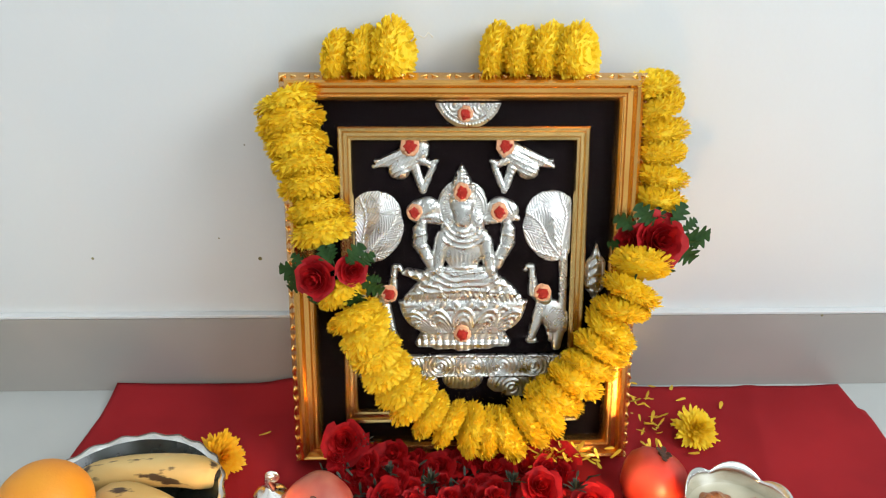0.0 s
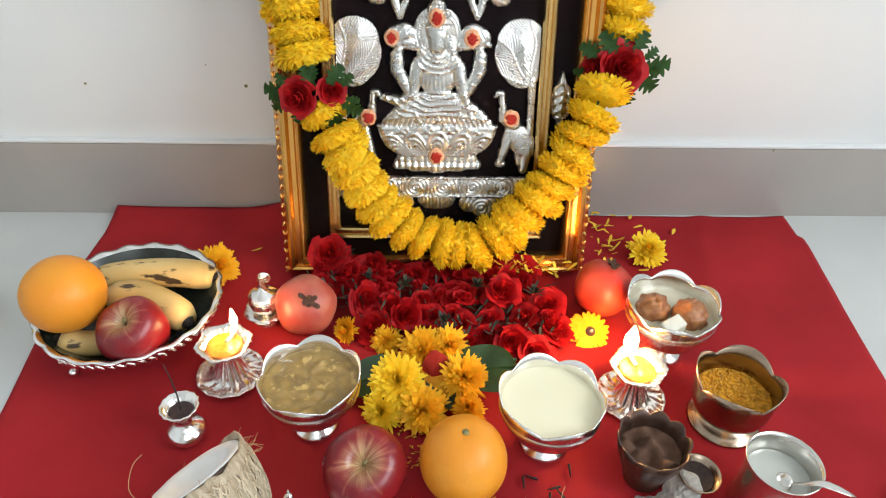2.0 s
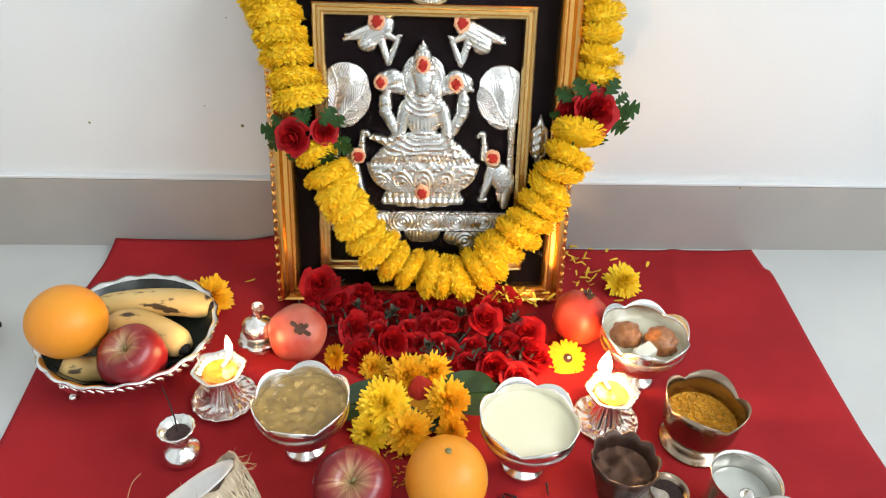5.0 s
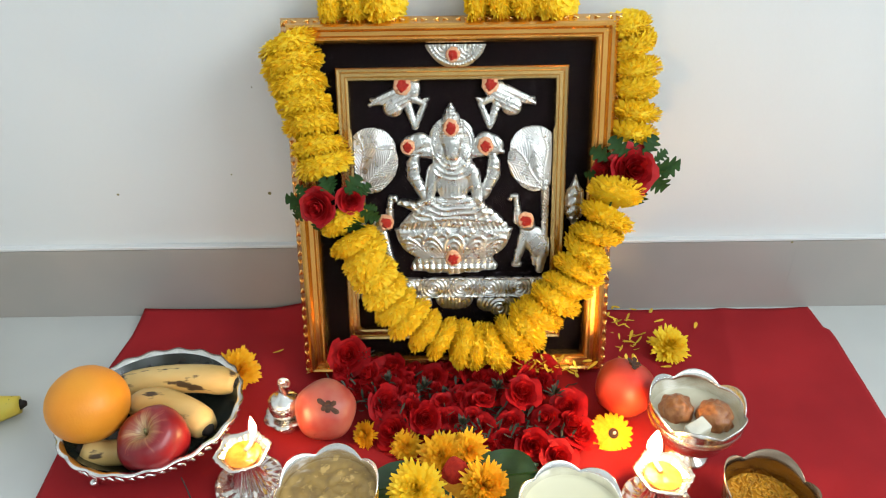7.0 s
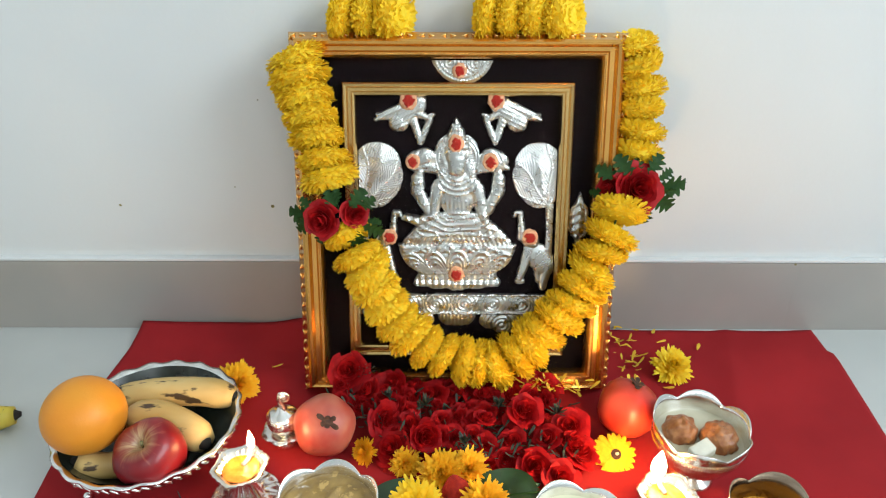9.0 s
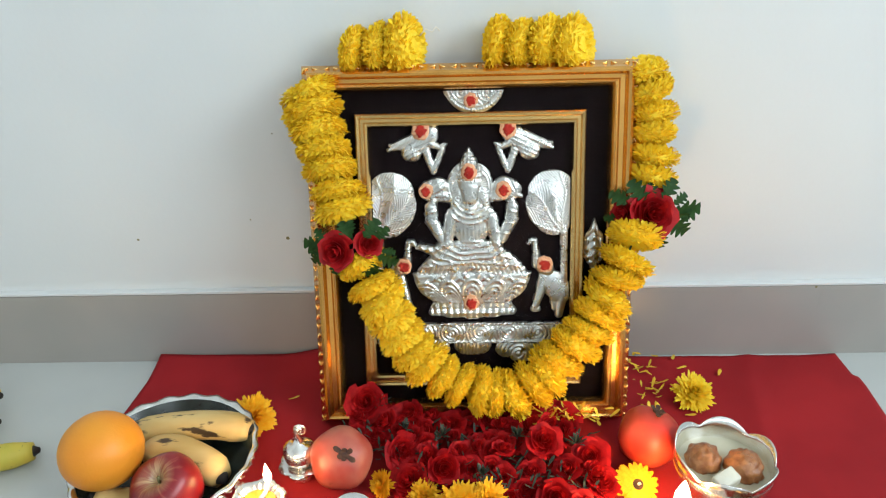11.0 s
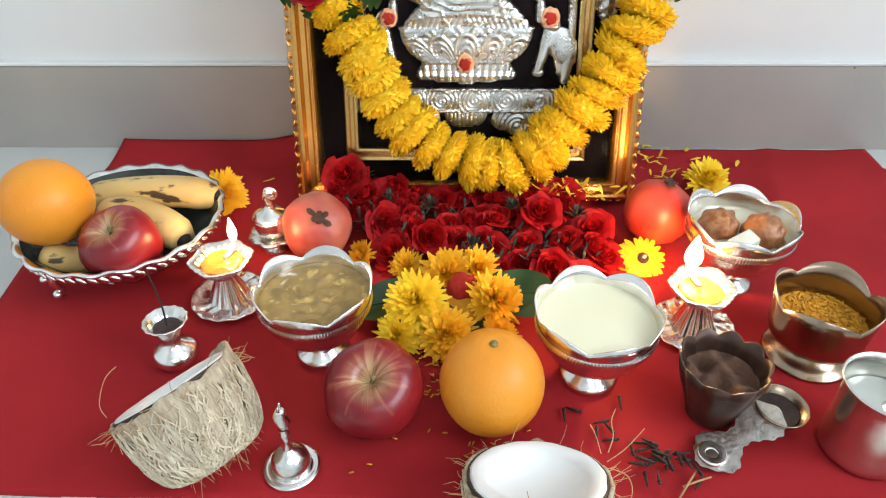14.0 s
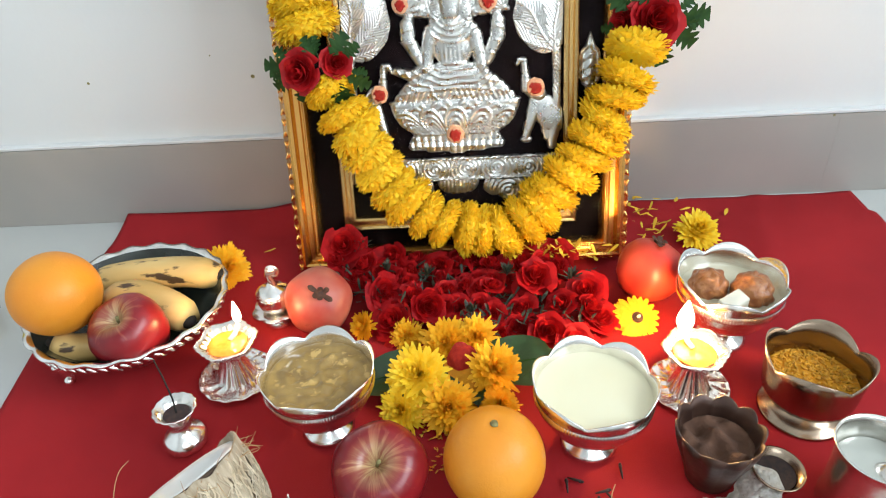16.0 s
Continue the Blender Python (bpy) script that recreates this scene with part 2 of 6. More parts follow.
def apple_skin():
    m = material("apple_skin", (0.17, 0.005, 0.011), 0.30, second=(0.28, 0.014, 0.018), scale=30, spec=0.5)
    t = m.node_tree
    b = t.nodes["Principled BSDF"]
    base = b.inputs["Base Color"].links[0].from_socket
    co = t.nodes.new("ShaderNodeTexCoord")
    sep = t.nodes.new("ShaderNodeSeparateXYZ")
    t.links.new(co.outputs["Object"], sep.inputs[0])
    ang = t.nodes.new("ShaderNodeMath")
    ang.operation = "ARCTAN2"
    t.links.new(sep.outputs["Y"], ang.inputs[0])
    t.links.new(sep.outputs["X"], ang.inputs[1])
    com = t.nodes.new("ShaderNodeCombineXYZ")
    t.links.new(ang.outputs[0], com.inputs[0])
    zs = t.nodes.new("ShaderNodeMath")
    zs.operation = "MULTIPLY"
    zs.inputs[1].default_value = 22.0
    t.links.new(sep.outputs["Z"], zs.inputs[0])
    t.links.new(zs.outputs[0], com.inputs[1])
    n = t.nodes.new("ShaderNodeTexNoise")
    n.inputs["Scale"].default_value, n.inputs["Detail"].default_value, n.inputs["Distortion"].default_value = 4.2, 8.0, 0.35
    t.links.new(com.outputs[0], n.inputs["Vector"])
    hi = t.nodes.new("ShaderNodeMapRange")
    hi.inputs["From Min"].default_value, hi.inputs["From Max"].default_value = 0.010, 0.032
    hi.inputs["To Min"].default_value, hi.inputs["To Max"].default_value = -0.30, 0.08
    t.links.new(sep.outputs["Z"], hi.inputs["Value"])
    add = t.nodes.new("ShaderNodeMath")
    t.links.new(n.outputs["Fac"], add.inputs[0])
    t.links.new(hi.outputs[0], add.inputs[1])
    st = t.nodes.new("ShaderNodeMapRange")
    st.inputs["From Min"].default_value, st.inputs["From Max"].default_value = 0.50, 0.80
    t.links.new(add.outputs[0], st.inputs["Value"])
    mx = t.nodes.new("ShaderNodeMix")
    mx.data_type = "RGBA"
    t.links.new(st.outputs[0], mx.inputs[0])
    t.links.new(base, mx.inputs[6])
    mx.inputs[7].default_value = (0.52, 0.17, 0.09, 1)
    # pale ring round the stalk
    ln = t.nodes.new("ShaderNodeVectorMath")
    ln.operation = "LENGTH"
    flat = t.nodes.new("ShaderNodeCombineXYZ")
    t.links.new(sep.outputs["X"], flat.inputs[0])
    t.links.new(sep.outputs["Y"], flat.inputs[1])
    t.links.new(flat.outputs[0], ln.inputs[0])
    near = t.nodes.new("ShaderNodeMapRange")
    near.inputs["From Min"].default_value, near.inputs["From Max"].default_value = 0.003, 0.020
    near.inputs["To Min"].default_value, near.inputs["To Max"].default_value = 0.85, 0.0
    t.links.new(ln.outputs["Value"], near.inputs["Value"])
    up = t.nodes.new("ShaderNodeMath")
    up.operation = "GREATER_THAN"
    up.inputs[1].default_value = 0.0
    t.links.new(sep.outputs["Z"], up.inputs[0])
    mul = t.nodes.new("ShaderNodeMath")
    mul.operation = "MULTIPLY"
    t.links.new(near.outputs[0], mul.inputs[0])
    t.links.new(up.outputs[0], mul.inputs[1])
    ragged = t.nodes.new("ShaderNodeMath")
    ragged.operation = "MULTIPLY"
    more = t.nodes.new("ShaderNodeMapRange")
    more.inputs["From Min"].default_value, more.inputs["From Max"].default_value = 0.35, 0.62
    more.inputs["To Min"].default_value = 0.25
    t.links.new(n.outputs["Fac"], more.inputs["Value"])
    t.links.new(mul.outputs[0], ragged.inputs[0])
    t.links.new(more.outputs[0], ragged.inputs[1])
    ring = t.nodes.new("ShaderNodeMix")
    ring.data_type = "RGBA"
    t.links.new(ragged.outputs[0], ring.inputs[0])
    t.links.new(mx.outputs[2], ring.inputs[6])
    ring.inputs[7].default_value = (0.66, 0.50, 0.24, 1)
    t.links.new(ring.outputs[2], b.inputs["Base Color"])
    return m


M["apple"] = apple_skin()


def glass_material():
    m = bpy.data.materials.new("picture_glass")
    m.use_nodes = True
    b = m.node_tree.nodes["Principled BSDF"]
    b.inputs["Transmission Weight"].default_value, b.inputs["Roughness"].default_value, b.inputs["IOR"].default_value = 1.0, 0.0, 1.07
    return m


M["glass"] = glass_material()


# ---- shape helpers ----
def mesh_of(name, bm, mat, smooth=True):
    bmesh.ops.recalc_face_normals(bm, faces=bm.faces)
    me = bpy.data.meshes.new(name)
    bm.to_mesh(me)
    bm.free()
    me.materials.append(mat)
    if smooth:
        me.polygons.foreach_set("use_smooth", [True] * len(me.polygons))
    return me


def part(name, bm, material, parent, label="", m=None, smooth=True):
    """One mesh under a thing or a part."""
    ob = new(name, bm if isinstance(bm, bpy.types.Mesh) else mesh_of(name, bm, material, smooth))
    ob.parent = parent
    if m is not None:
        ob.matrix_basis = m
    return tagged(ob, label)


def thing(name, label, category, m, group=""):
    ob = new(name)
    ob.empty_display_size = 0.01
    ob.matrix_basis = m
    return tagged(ob, label, category, group)


def solid(name, bm, mat, label, category, m=None, group="", kind="", smooth=True):
    ob = new(name, mesh_of(name, bm, mat, smooth))
    if m is not None:
        ob.matrix_basis = m
    return tagged(ob, label, category, group, kind)


def boxes(*specs, bevel=0.0):
    bm = bmesh.new()
    for x0, x1, y0, y1, z0, z1 in specs:
        g = bmesh.ops.create_cube(bm, size=1)["verts"]
        for v in g:
            v.co = Vector((x0 + (v.co.x + 0.5) * (x1 - x0), y0 + (v.co.y + 0.5) * (y1 - y0), z0 + (v.co.z + 0.5) * (z1 - z0)))
    if bevel:
        bmesh.ops.bevel(bm, geom=bm.edges[:], offset=bevel, segments=2, affect="EDGES", profile=0.5)
    return bm


def lathe(profile, seg=64, mod=None, closed=True):
    """A surface of revolution round z; mod(angle, k, r, z) may bend each point."""
    bm = bmesh.new()
    rings = []
    for k, (r, z) in enumerate(profile):
        if r < 1e-6:
            rings.append([bm.verts.new((0, 0, z))])
            continue
        ring = []
        for i in range(seg):
            a = 2 * math.pi * i / seg
            rr, zz = mod(a, k, r, z) if mod else (r, z)
            ring.append(bm.verts.new((rr * math.cos(a), rr * math.sin(a), zz)))
        rings.append(ring)
    for p, q in zip(rings, rings[1:]):
        for i in range(seg):
            j = (i + 1) % seg
            if len(p) == 1 and len(q) == 1:
                continue
            if len(p) == 1:
                bm.faces.new((p[0], q[i], q[j]))
            elif len(q) == 1:
                bm.faces.new((p[i], p[j], q[0]))
            else:
                bm.faces.new((p[i], p[j], q[j], q[i]))
    return bm


def tube(points, radii, seg=8, squash=1.0, bm=None, caps=True):
    bm = bm or bmesh.new()
    pts = [Vector(p) for p in points]
    rings = []
    side = None
    for k, p in enumerate(pts):
        d = (pts[min(k + 1, len(pts) - 1)] - pts[max(k - 1, 0)]).normalized()
        if side is None:
            side = d.orthogonal().normalized()
        side = (side - d * side.dot(d)).normalized()
        up = d.cross(side)
        r = radii[k] if hasattr(radii, "__len__") else radii
        rings.append([bm.verts.new(p + r * (side * math.cos(2 * math.pi * i / seg) + up * squash * math.sin(2 * math.pi * i / seg))) for i in range(seg)])
    for a, b in zip(rings, rings[1:]):
        for i in range(seg):
            bm.faces.new((a[i], a[(i + 1) % seg], b[(i + 1) % seg], b[i]))
    if caps:
        bm.faces.new(rings[0][::-1])
        bm.faces.new(rings[-1])
    return bm


def blob(r, seg=24, rings=16, squash=(1, 1, 1), lump=0.0, freq=30.0, seed=0.0):
    bm = bmesh.new()
    bmesh.ops.create_uvsphere(bm, u_segments=seg, v_segments=rings, radius=r)
    for v in bm.verts:
        n = 1 + lump * noise.noise(v.co * freq + Vector((seed, seed * 1.7, 0)))
        v.co = Vector((v.co.x * squash[0], v.co.y * squash[1], v.co.z * squash[2])) * n
    return bm


def petal(bm, base, way, up, length, width, curl, rows=3):
    """A narrow petal from base along way, cupped and curled towards up."""
    way, up = Vector(way).normalized(), Vector(up)
    up = (up - way * up.dot(way))
    up = up.normalized() if up.length > 1e-5 else way.orthogonal().normalized()
    side = way.cross(up)
    shape = ((0.0, 0.35), (0.45, 0.9), (0.8, 1.0), (1.0, 0.35)) if rows == 3 else ((0.0, 0.4), (0.65, 1.0), (1.0, 0.4))
    last = first = None
    for s, w in shape:
        c = Vector(base) + way * (length * s) + up * (curl * length * s * s)
        pair = [bm.verts.new(c + side * (width * w * 0.5 * k) + up * (0.12 * width * w * abs(k))) for k in (-1, 1)]
        if last:
            bm.faces.new((last[0], last[1], pair[1], pair[0]))
        first = first or pair
        last = pair
    return first


def pompom(seed, radius, half, rows=13, length=0.0092, width=0.0034):
    """A dense chrysanthemum head: a plump drum of overlapping petals, ring over ring, with a tufted heart; axis z."""
    rnd = random.Random(seed)
    bm = bmesh.new()
    bmesh.ops.create_uvsphere(bm, u_segments=14, v_segments=10, radius=1)
    drum = lambda c: max(0.0, c) ** 0.55
    for v in bm.verts:
        flat = Vector((v.co.x, v.co.y, 0))
        c = flat.length
        k = drum(c) / c if c > 1e-5 else 0.0
        v.co = Vector((flat.x * k * radius * 0.84, flat.y * k * radius * 0.84, v.co.z * half * 0.86))
    for k in range(rows):
        lat = radians(-74 + 156 * k / (rows - 1))
        c, z = drum(math.cos(lat)), math.sin(lat)
        count = max(6, int(54 * c))
        for i in range(count):
            a = 2 * math.pi * (i + 0.5 * (k % 2)) / count + rnd.uniform(-.09, .09)
            out = Vector((math.cos(a), math.sin(a), 0))
            tilt = lat * 0.62 + 0.12 + rnd.uniform(-.30, .30)
            way = out * math.cos(tilt) + Vector((0, 0, math.sin(tilt)))
            grow = 1 + 0.05 * math.sin(3 * a + seed) + rnd.uniform(-.05, .06)
            surf = out * (c * radius * grow) + Vector((0, 0, z * half))
            L = length * rnd.uniform(0.8, 1.15)
            up = Vector((0, 0, math.cos(tilt))) - out * math.sin(tilt) + Vector((rnd.uniform(-.5, .5), rnd.uniform(-.5, .5), rnd.uniform(-.3, .3)))
            petal(bm, surf - way * L * rnd.uniform(0.80, 0.98), way, up, L, width * rnd.uniform(0.8, 1.2), rnd.uniform(-0.05, 0.40))
    return bm


def open_flower(seed, radius, rings=11, inner=0.10, droop=0.0):
    """A full open chrysanthemum: a shaggy dome of narrow petals, axis z."""
    rnd = random.Random(seed)
    bm = bmesh.new()
    heart = bm.verts.new((0, 0, 0.0015))
    for k in range(rings):
        f = k / (rings - 1)
        count = int(36 - 22 * f)
        for i in range(count):
            a = 2 * math.pi * (i + 0.5 * (k % 2)) / count + rnd.uniform(-.12, .12)
            tilt = radians(-10 - droop + 84 * f) + rnd.uniform(-.20, .20)
            way = Vector((math.cos(a) * math.cos(tilt), math.sin(a) * math.cos(tilt), math.sin(tilt)))
            L = radius * (1.0 - 0.40 * f ** 0.8) * rnd.uniform(0.80, 1.10)
            foot = petal(bm, Vector((math.cos(a), math.sin(a), 0)) * radius * inner * (1 - f) + Vector((0, 0, 0.003 + 0.003 * f)), way, (0, 0, 1), L, 0.0038 * rnd.uniform(0.8, 1.2), rnd.uniform(-0.12, 0.40))
            bm.faces.new((heart, *foot))
    return bm


def rose_head(seed, radius, turns=4, opening=1.0):
    """A rose: broad cupped petals in a spiral, axis z."""
    rnd = random.Random(seed)
    bm = bmesh.new()
    total = 5 * turns
    heart = bm.verts.new((0, 0, -0.0006))
    for k in range(total):
        f = k / (total - 1)
        a0 = k * 2.399963 + rnd.uniform(-.2, .2)
        rad = radius * (0.10 + 0.62 * f)
        height = radius * (1.05 - 0.45 * f) * rnd.uniform(0.9, 1.1)
        span = radians(150 - 45 * f)
        flare = radius * opening * (0.02 + 0.42 * f * f)
        cols, rows = 7, 5
        grid = []
        for i in range(cols):
            s = i / (cols - 1) * 2 - 1
            a = a0 + s * span / 2
            col = []
            for j in range(rows):
                h = j / (rows - 1)
                bulge = math.sin(h * math.pi * 0.8) * radius * 0.22
                edge = (1 - 0.28 * s * s)
                wave = math.sin(s * 5.5 + k * 1.7) * h * h
                r = rad * (0.35 + 0.65 * min(1, h * 1.6)) + bulge * f + flare * h ** 3 + radius * 0.07 * f * wave
                col.append(bm.verts.new((r * math.cos(a), r * math.sin(a), height * h * edge - radius * 0.2 * f * h ** 3 + radius * (0.06 * wave + rnd.uniform(-1, 1) * 0.055))))
            grid.append(col)
        for i in range(cols - 1):
            for j in range(rows - 1):
                bm.faces.new((grid[i][j], grid[i + 1][j], grid[i + 1][j + 1], grid[i][j + 1]))
            bm.faces.new((heart, grid[i + 1][0], grid[i][0]))
    return bm


def lobed_leaf(seed, length, width, lobes=4):
    """A toothed leaf along +y, with a fold and a droop."""
    rnd = random.Random(seed)
    bm = bmesh.new()
    n = lobes * 6
    mid, left, right = [], [], []
    for i in range(n + 1):
        s = i / n
        w = width * 0.5 * (math.sin(math.pi * min(1, s * 1.02 + 0.03)) ** 0.6) * (0.34 + 0.66 * abs(math.sin(math.pi * lobes * s + 0.4)))
        y, z = length * s, -length * 0.22 * s * s
        mid.append(bm.verts.new((0, y, z)))
        left.append(bm.verts.new((-w, y + w * 0.35, z + w * 0.22 + rnd.uniform(-1, 1) * 0.0006)))
        right.append(bm.verts.new((w, y + w * 0.35, z + w * 0.22 + rnd.uniform(-1, 1) * 0.0006)))
    for i in range(n):
        bm.faces.new((mid[i], mid[i + 1], left[i + 1], left[i]))
        bm.faces.new((mid[i + 1], mid[i], right[i], right[i + 1]))
    return bm


def aim(place, way, spin=0.0, scale=1.0):
    """A pose at place whose z axis points along way."""
    return Matrix.Translation(place) @ Vector(way).to_track_quat("Z", "Y").to_matrix().to_4x4() @ pose(0, 0, 0, 0, 0, spin) @ Matrix.Diagonal((scale, scale, scale, 1))


CLOTH = 0.003  # the cloth's upper side

# ---- the room ----
tagged(solid("floor", boxes((-1.75, 1.75, -3.05, 0.12, -0.08, 0.0)), M["floor"], "pale grey polished floor tiles", "floor", kind="structure", smooth=False))
tagged(solid("wall_north", boxes((-1.75, 1.75, 0.0, 0.12, 0.0, 2.7)), M["wall"], "white painted plaster wall with small marks", "wall", kind="structure", smooth=False))
solid("wall_west", boxes((-1.82, -1.70, -3.05, 0.0, 0.0, 2.7)), M["wall"], "white painted plaster wall", "wall", kind="structure", smooth=False)
solid("wall_east", boxes((1.70, 1.82, -3.05, -2.10, 0, 2.7), (1.70, 1.82, -0.60, 0.0, 0, 2.7), (1.70, 1.82, -2.10, -0.60, 0, 0.85), (1.70, 1.82, -2.10, -0.60, 2.15, 2.7)),
      M["wall"], "unseen white painted wall with a light opening", "wall", kind="structure", smooth=False)
# unseen wall; its opening is added to hold the front fill light
solid("wall_south", boxes((-1.70, -0.2, -3.12, -3.0, 0, 2.7), (1.40, 1.70, -3.12, -3.0, 0, 2.7), (-0.2, 1.40, -3.12, -3.0, 0, 1.8), (-0.2, 1.40, -3.12, -3.0, 2.5, 2.7)),
      M["wall"], "unseen white painted wall with a light opening", "wall", kind="structure", smooth=False)
solid("ceiling", boxes((-1.82, 1.82, -3.12, 0.12, 2.7, 2.8)), M["wall"], "white painted ceiling", "ceiling", kind="structure", smooth=False)
skirting = solid("baseboard", boxes((-1.70, 1.70, -0.004, -0.0005, 0.0, 0.0985)), M["grout"], "grey beige tile skirting along the wall", "skirting", kind="structure", smooth=False)
for k in range(-4, 3):
    x0 = max(-1.7, 0.428 + 0.6 * k)
    part("tile", boxes((x0 + 0.00005, min(1.7, 0.428 + 0.6 * k + 0.59995), -0.010, -0.001, 0.0003, 0.0995)), M["skirting"], skirting, smooth=False)
part("skirting_ledge", boxes((-1.70, 1.70, -0.0092, 0.0, 0.0998, 0.1035), bevel=0.001), M["wall"], skirting, "thin white cement line on the skirting", smooth=False)
marks = bmesh.new()
for x, z, r in ((-0.394, 0.172, 0.0016), (-0.214, 0.171, 0.0022), (-0.215, 0.3, 0.0008), (-0.255, 0.196, 0.0009), (0.42, 0.1047, 0.0015)):
    bmesh.ops.create_circle(marks, cap_ends=True, radius=r, segments=9, matrix=Matrix.Translation((x, -0.0006 if z > 0.11 else -0.0102, z if z > 0.11 else 0.0985)) @ pose(0, 0, 0, 90))
part("mark", marks, M["stem"], bpy.data.objects["wall_north"], "small dark specks")


# ---- the red cloth ----
def cloth_mesh():
    nx, ny = 150, 90
    bm = bmesh.new()

    def at(u, v, lift):
        # u from the left edge to the right one, v from the front to the wall
        left = -0.400 + 0.006 * math.sin(v * 7) + 0.035 * max(0, 0.16 - v) / 0.16
        right = 0.443 + 0.025 * min(1.0, max(0.0, (v - 0.33) / 0.54)) - (0.0055 if v > 0.905 else 0.0)
        back = -0.0125 - 0.004 * math.sin(u * 9)
        front = -0.470 - 0.020 * u - 0.002 * math.sin(u * 14)
        x, y = left + (right - left) * u, front + (back - front) * v
        h = 0.0019 * noise.noise(Vector((x * 7, y * 9, 0.3))) + 0.0008 * noise.noise(Vector((x * 15 + y * 6, y * 5, 1.1))) + 0.0005 * noise.noise(Vector((x * 26, y * 22, 2)))
        h += 0.0022 * math.exp(-((x - 0.33 - 0.25 * (y + 0.1)) / 0.012) ** 2) * max(0, min(1, (y + 0.30) / 0.1))
        h += (0.0115 + 0.007 * math.exp(-((x + 0.185) / 0.03) ** 2)) * min(1, max(0, (-0.13 - x) / 0.03)) * max(0, (v - 0.90) / 0.10) ** 1.3
        return Vector((x, y, max(0.0012, 0.0022 + h) + lift))

    top = [[bm.verts.new(at(i / nx, j / ny, 0)) for j in range(ny + 1)] for i in range(nx + 1)]
    for i in range(nx):
        for j in range(ny):
            bm.faces.new((top[i][j], top[i + 1][j], top[i + 1][j + 1], top[i][j + 1]))
    ext = bmesh.ops.extrude_edge_only(bm, edges=[e for e in bm.edges if e.is_boundary])
    for v in ext["geom"]:
        if isinstance(v, bmesh.types.BMVert):
            v.co.z = 0.0004
    return bm


solid("cloth", cloth_mesh(), M["cloth"], "red cotton cloth spread on the floor against the wall", "cloth")


# ---- the framed picture ----
LEAN_BACK, RISE = 15.5, 0.0075
picture = thing("framed_picture", "gilt framed picture of silver foil reliefs leaning on the wall", "picture", pose(0.003, -0.1395, 0.0075, -LEAN_BACK))
HANG = pose(0.003, -0.1255, 0.0105, -14)
HW, HH = 0.1715, 0.3875


def mitred(profile, half, low, high, side, wide=1.0, tall=1.0):
    """One rail of a rectangular frame. profile: (inset from the outer edge, y) round the section; wide and tall stretch the insets."""
    bm = bmesh.new()
    ends = []
    for e in (0, 1):
        ring = []
        for inset, y in profile:
            ix, iz = inset * wide, inset * tall
            if side in "tb":
                x = (half - ix) * (-1 if e == 0 else 1)
                z = high - iz if side == "t" else low + iz
            else:
                x = (half - ix) * (-1 if side == "l" else 1)
                z = low + iz if e == 0 else high - iz
            ring.append(bm.verts.new((x, y, z)))
        ends.append(ring)
    n = len(profile)
    for i in range(n):
        bm.faces.new((ends[0][i], ends[0][(i + 1) % n], ends[1][(i + 1) % n], ends[1][i]))
    bm.faces.new(ends[0][::-1])
    bm.faces.new(ends[1])
    return bm


outer = [(0.0, 0.016), (0.0, 0.011), (0.002, 0.006), (0.0055, -0.001), (0.008, -0.0075), (0.0105, -0.0095), (0.013, -0.0085), (0.0155, -0.004), (0.0195, -0.0035),
         (0.0215, -0.0055), (0.0240, -0.0052), (0.0262, -0.002), (0.0275, 0.002), (0.0275, 0.010), (0.020, 0.016)]
inner = [(0.0, 0.0105), (0.0, 0.001), (0.0015, -0.0005), (0.004, 0.0002), (0.0055, 0.0022), (0.0085, 0.0022), (0.0100, 0.0006), (0.0122, 0.0010), (0.0135, 0.004), (0.0135, 0.0105)]
for side, name in (("t", "frame_rail"), ("b", "frame_rail"), ("l", "frame_rail"), ("r", "frame_rail")):
    rail = part(name, mitred(outer, HW, 0.0, HH, side, 1.11, 0.94), M["gold"], picture, smooth=False)
    # carved leaf band on the outer slope and a beaded band on the inner lip, one mesh each
    leaf_bm, bead_bm = bmesh.new(), bmesh.new()
    length = 2 * HW if side in "tb" else HH
    count = int(length / 0.0105)
    for k in range(count):
        s = (k + 0.5) / count * length
        a, b = (s - HW, (HH - 0.0036) if side == "t" else 0.0036) if side in "tb" else ((-HW + 0.0036) if side == "l" else (HW - 0.0036), s)
        mm = Matrix.Translation((a, 0.0025, b)) @ pose(0, 0, 0, 0, 90 if side in "lr" else 0, 0) @ pose(0, 0, 0, 0, 22 * (1 if k % 2 else -1), 0)
        bmesh.ops.create_uvsphere(leaf_bm, u_segments=8, v_segments=6, radius=1, matrix=mm @ Matrix.Diagonal((0.0044, 0.0016, 0.0013, 1)))
    inner_len = length - 2 * 0.0245
    for k in range(int(inner_len / 0.0020)):
        s = 0.0245 + (k + 0.5) * 0.0020
        a, b = (s - HW, (HH - 0.0214) if side == "t" else 0.0214) if side in "tb" else ((-HW + 0.0253) if side == "l" else (HW - 0.0253), s)
        bmesh.ops.create_icosphere(bead_bm, subdivisions=1, radius=0.0010, matrix=Matrix.Translation((a, -0.0058, b)))
    part("carved_band", leaf_bm, M["gilt_pale"], rail, "pale gilt carved leaves")
    part("beading", bead_bm, M["gold"], rail)
for side in "tblr":
    part("inner_rail", mitred(inner, 0.1178, 0.0435, 0.3385, side), M["gilt_pale"], picture, "slender gilt inner moulding", smooth=False)
part("velvet_panel", boxes((-0.147, 0.147, 0.0085, 0.0125, 0.018, 0.366)), M["velvet"], picture, "dark maroon velvet backing", smooth=False)
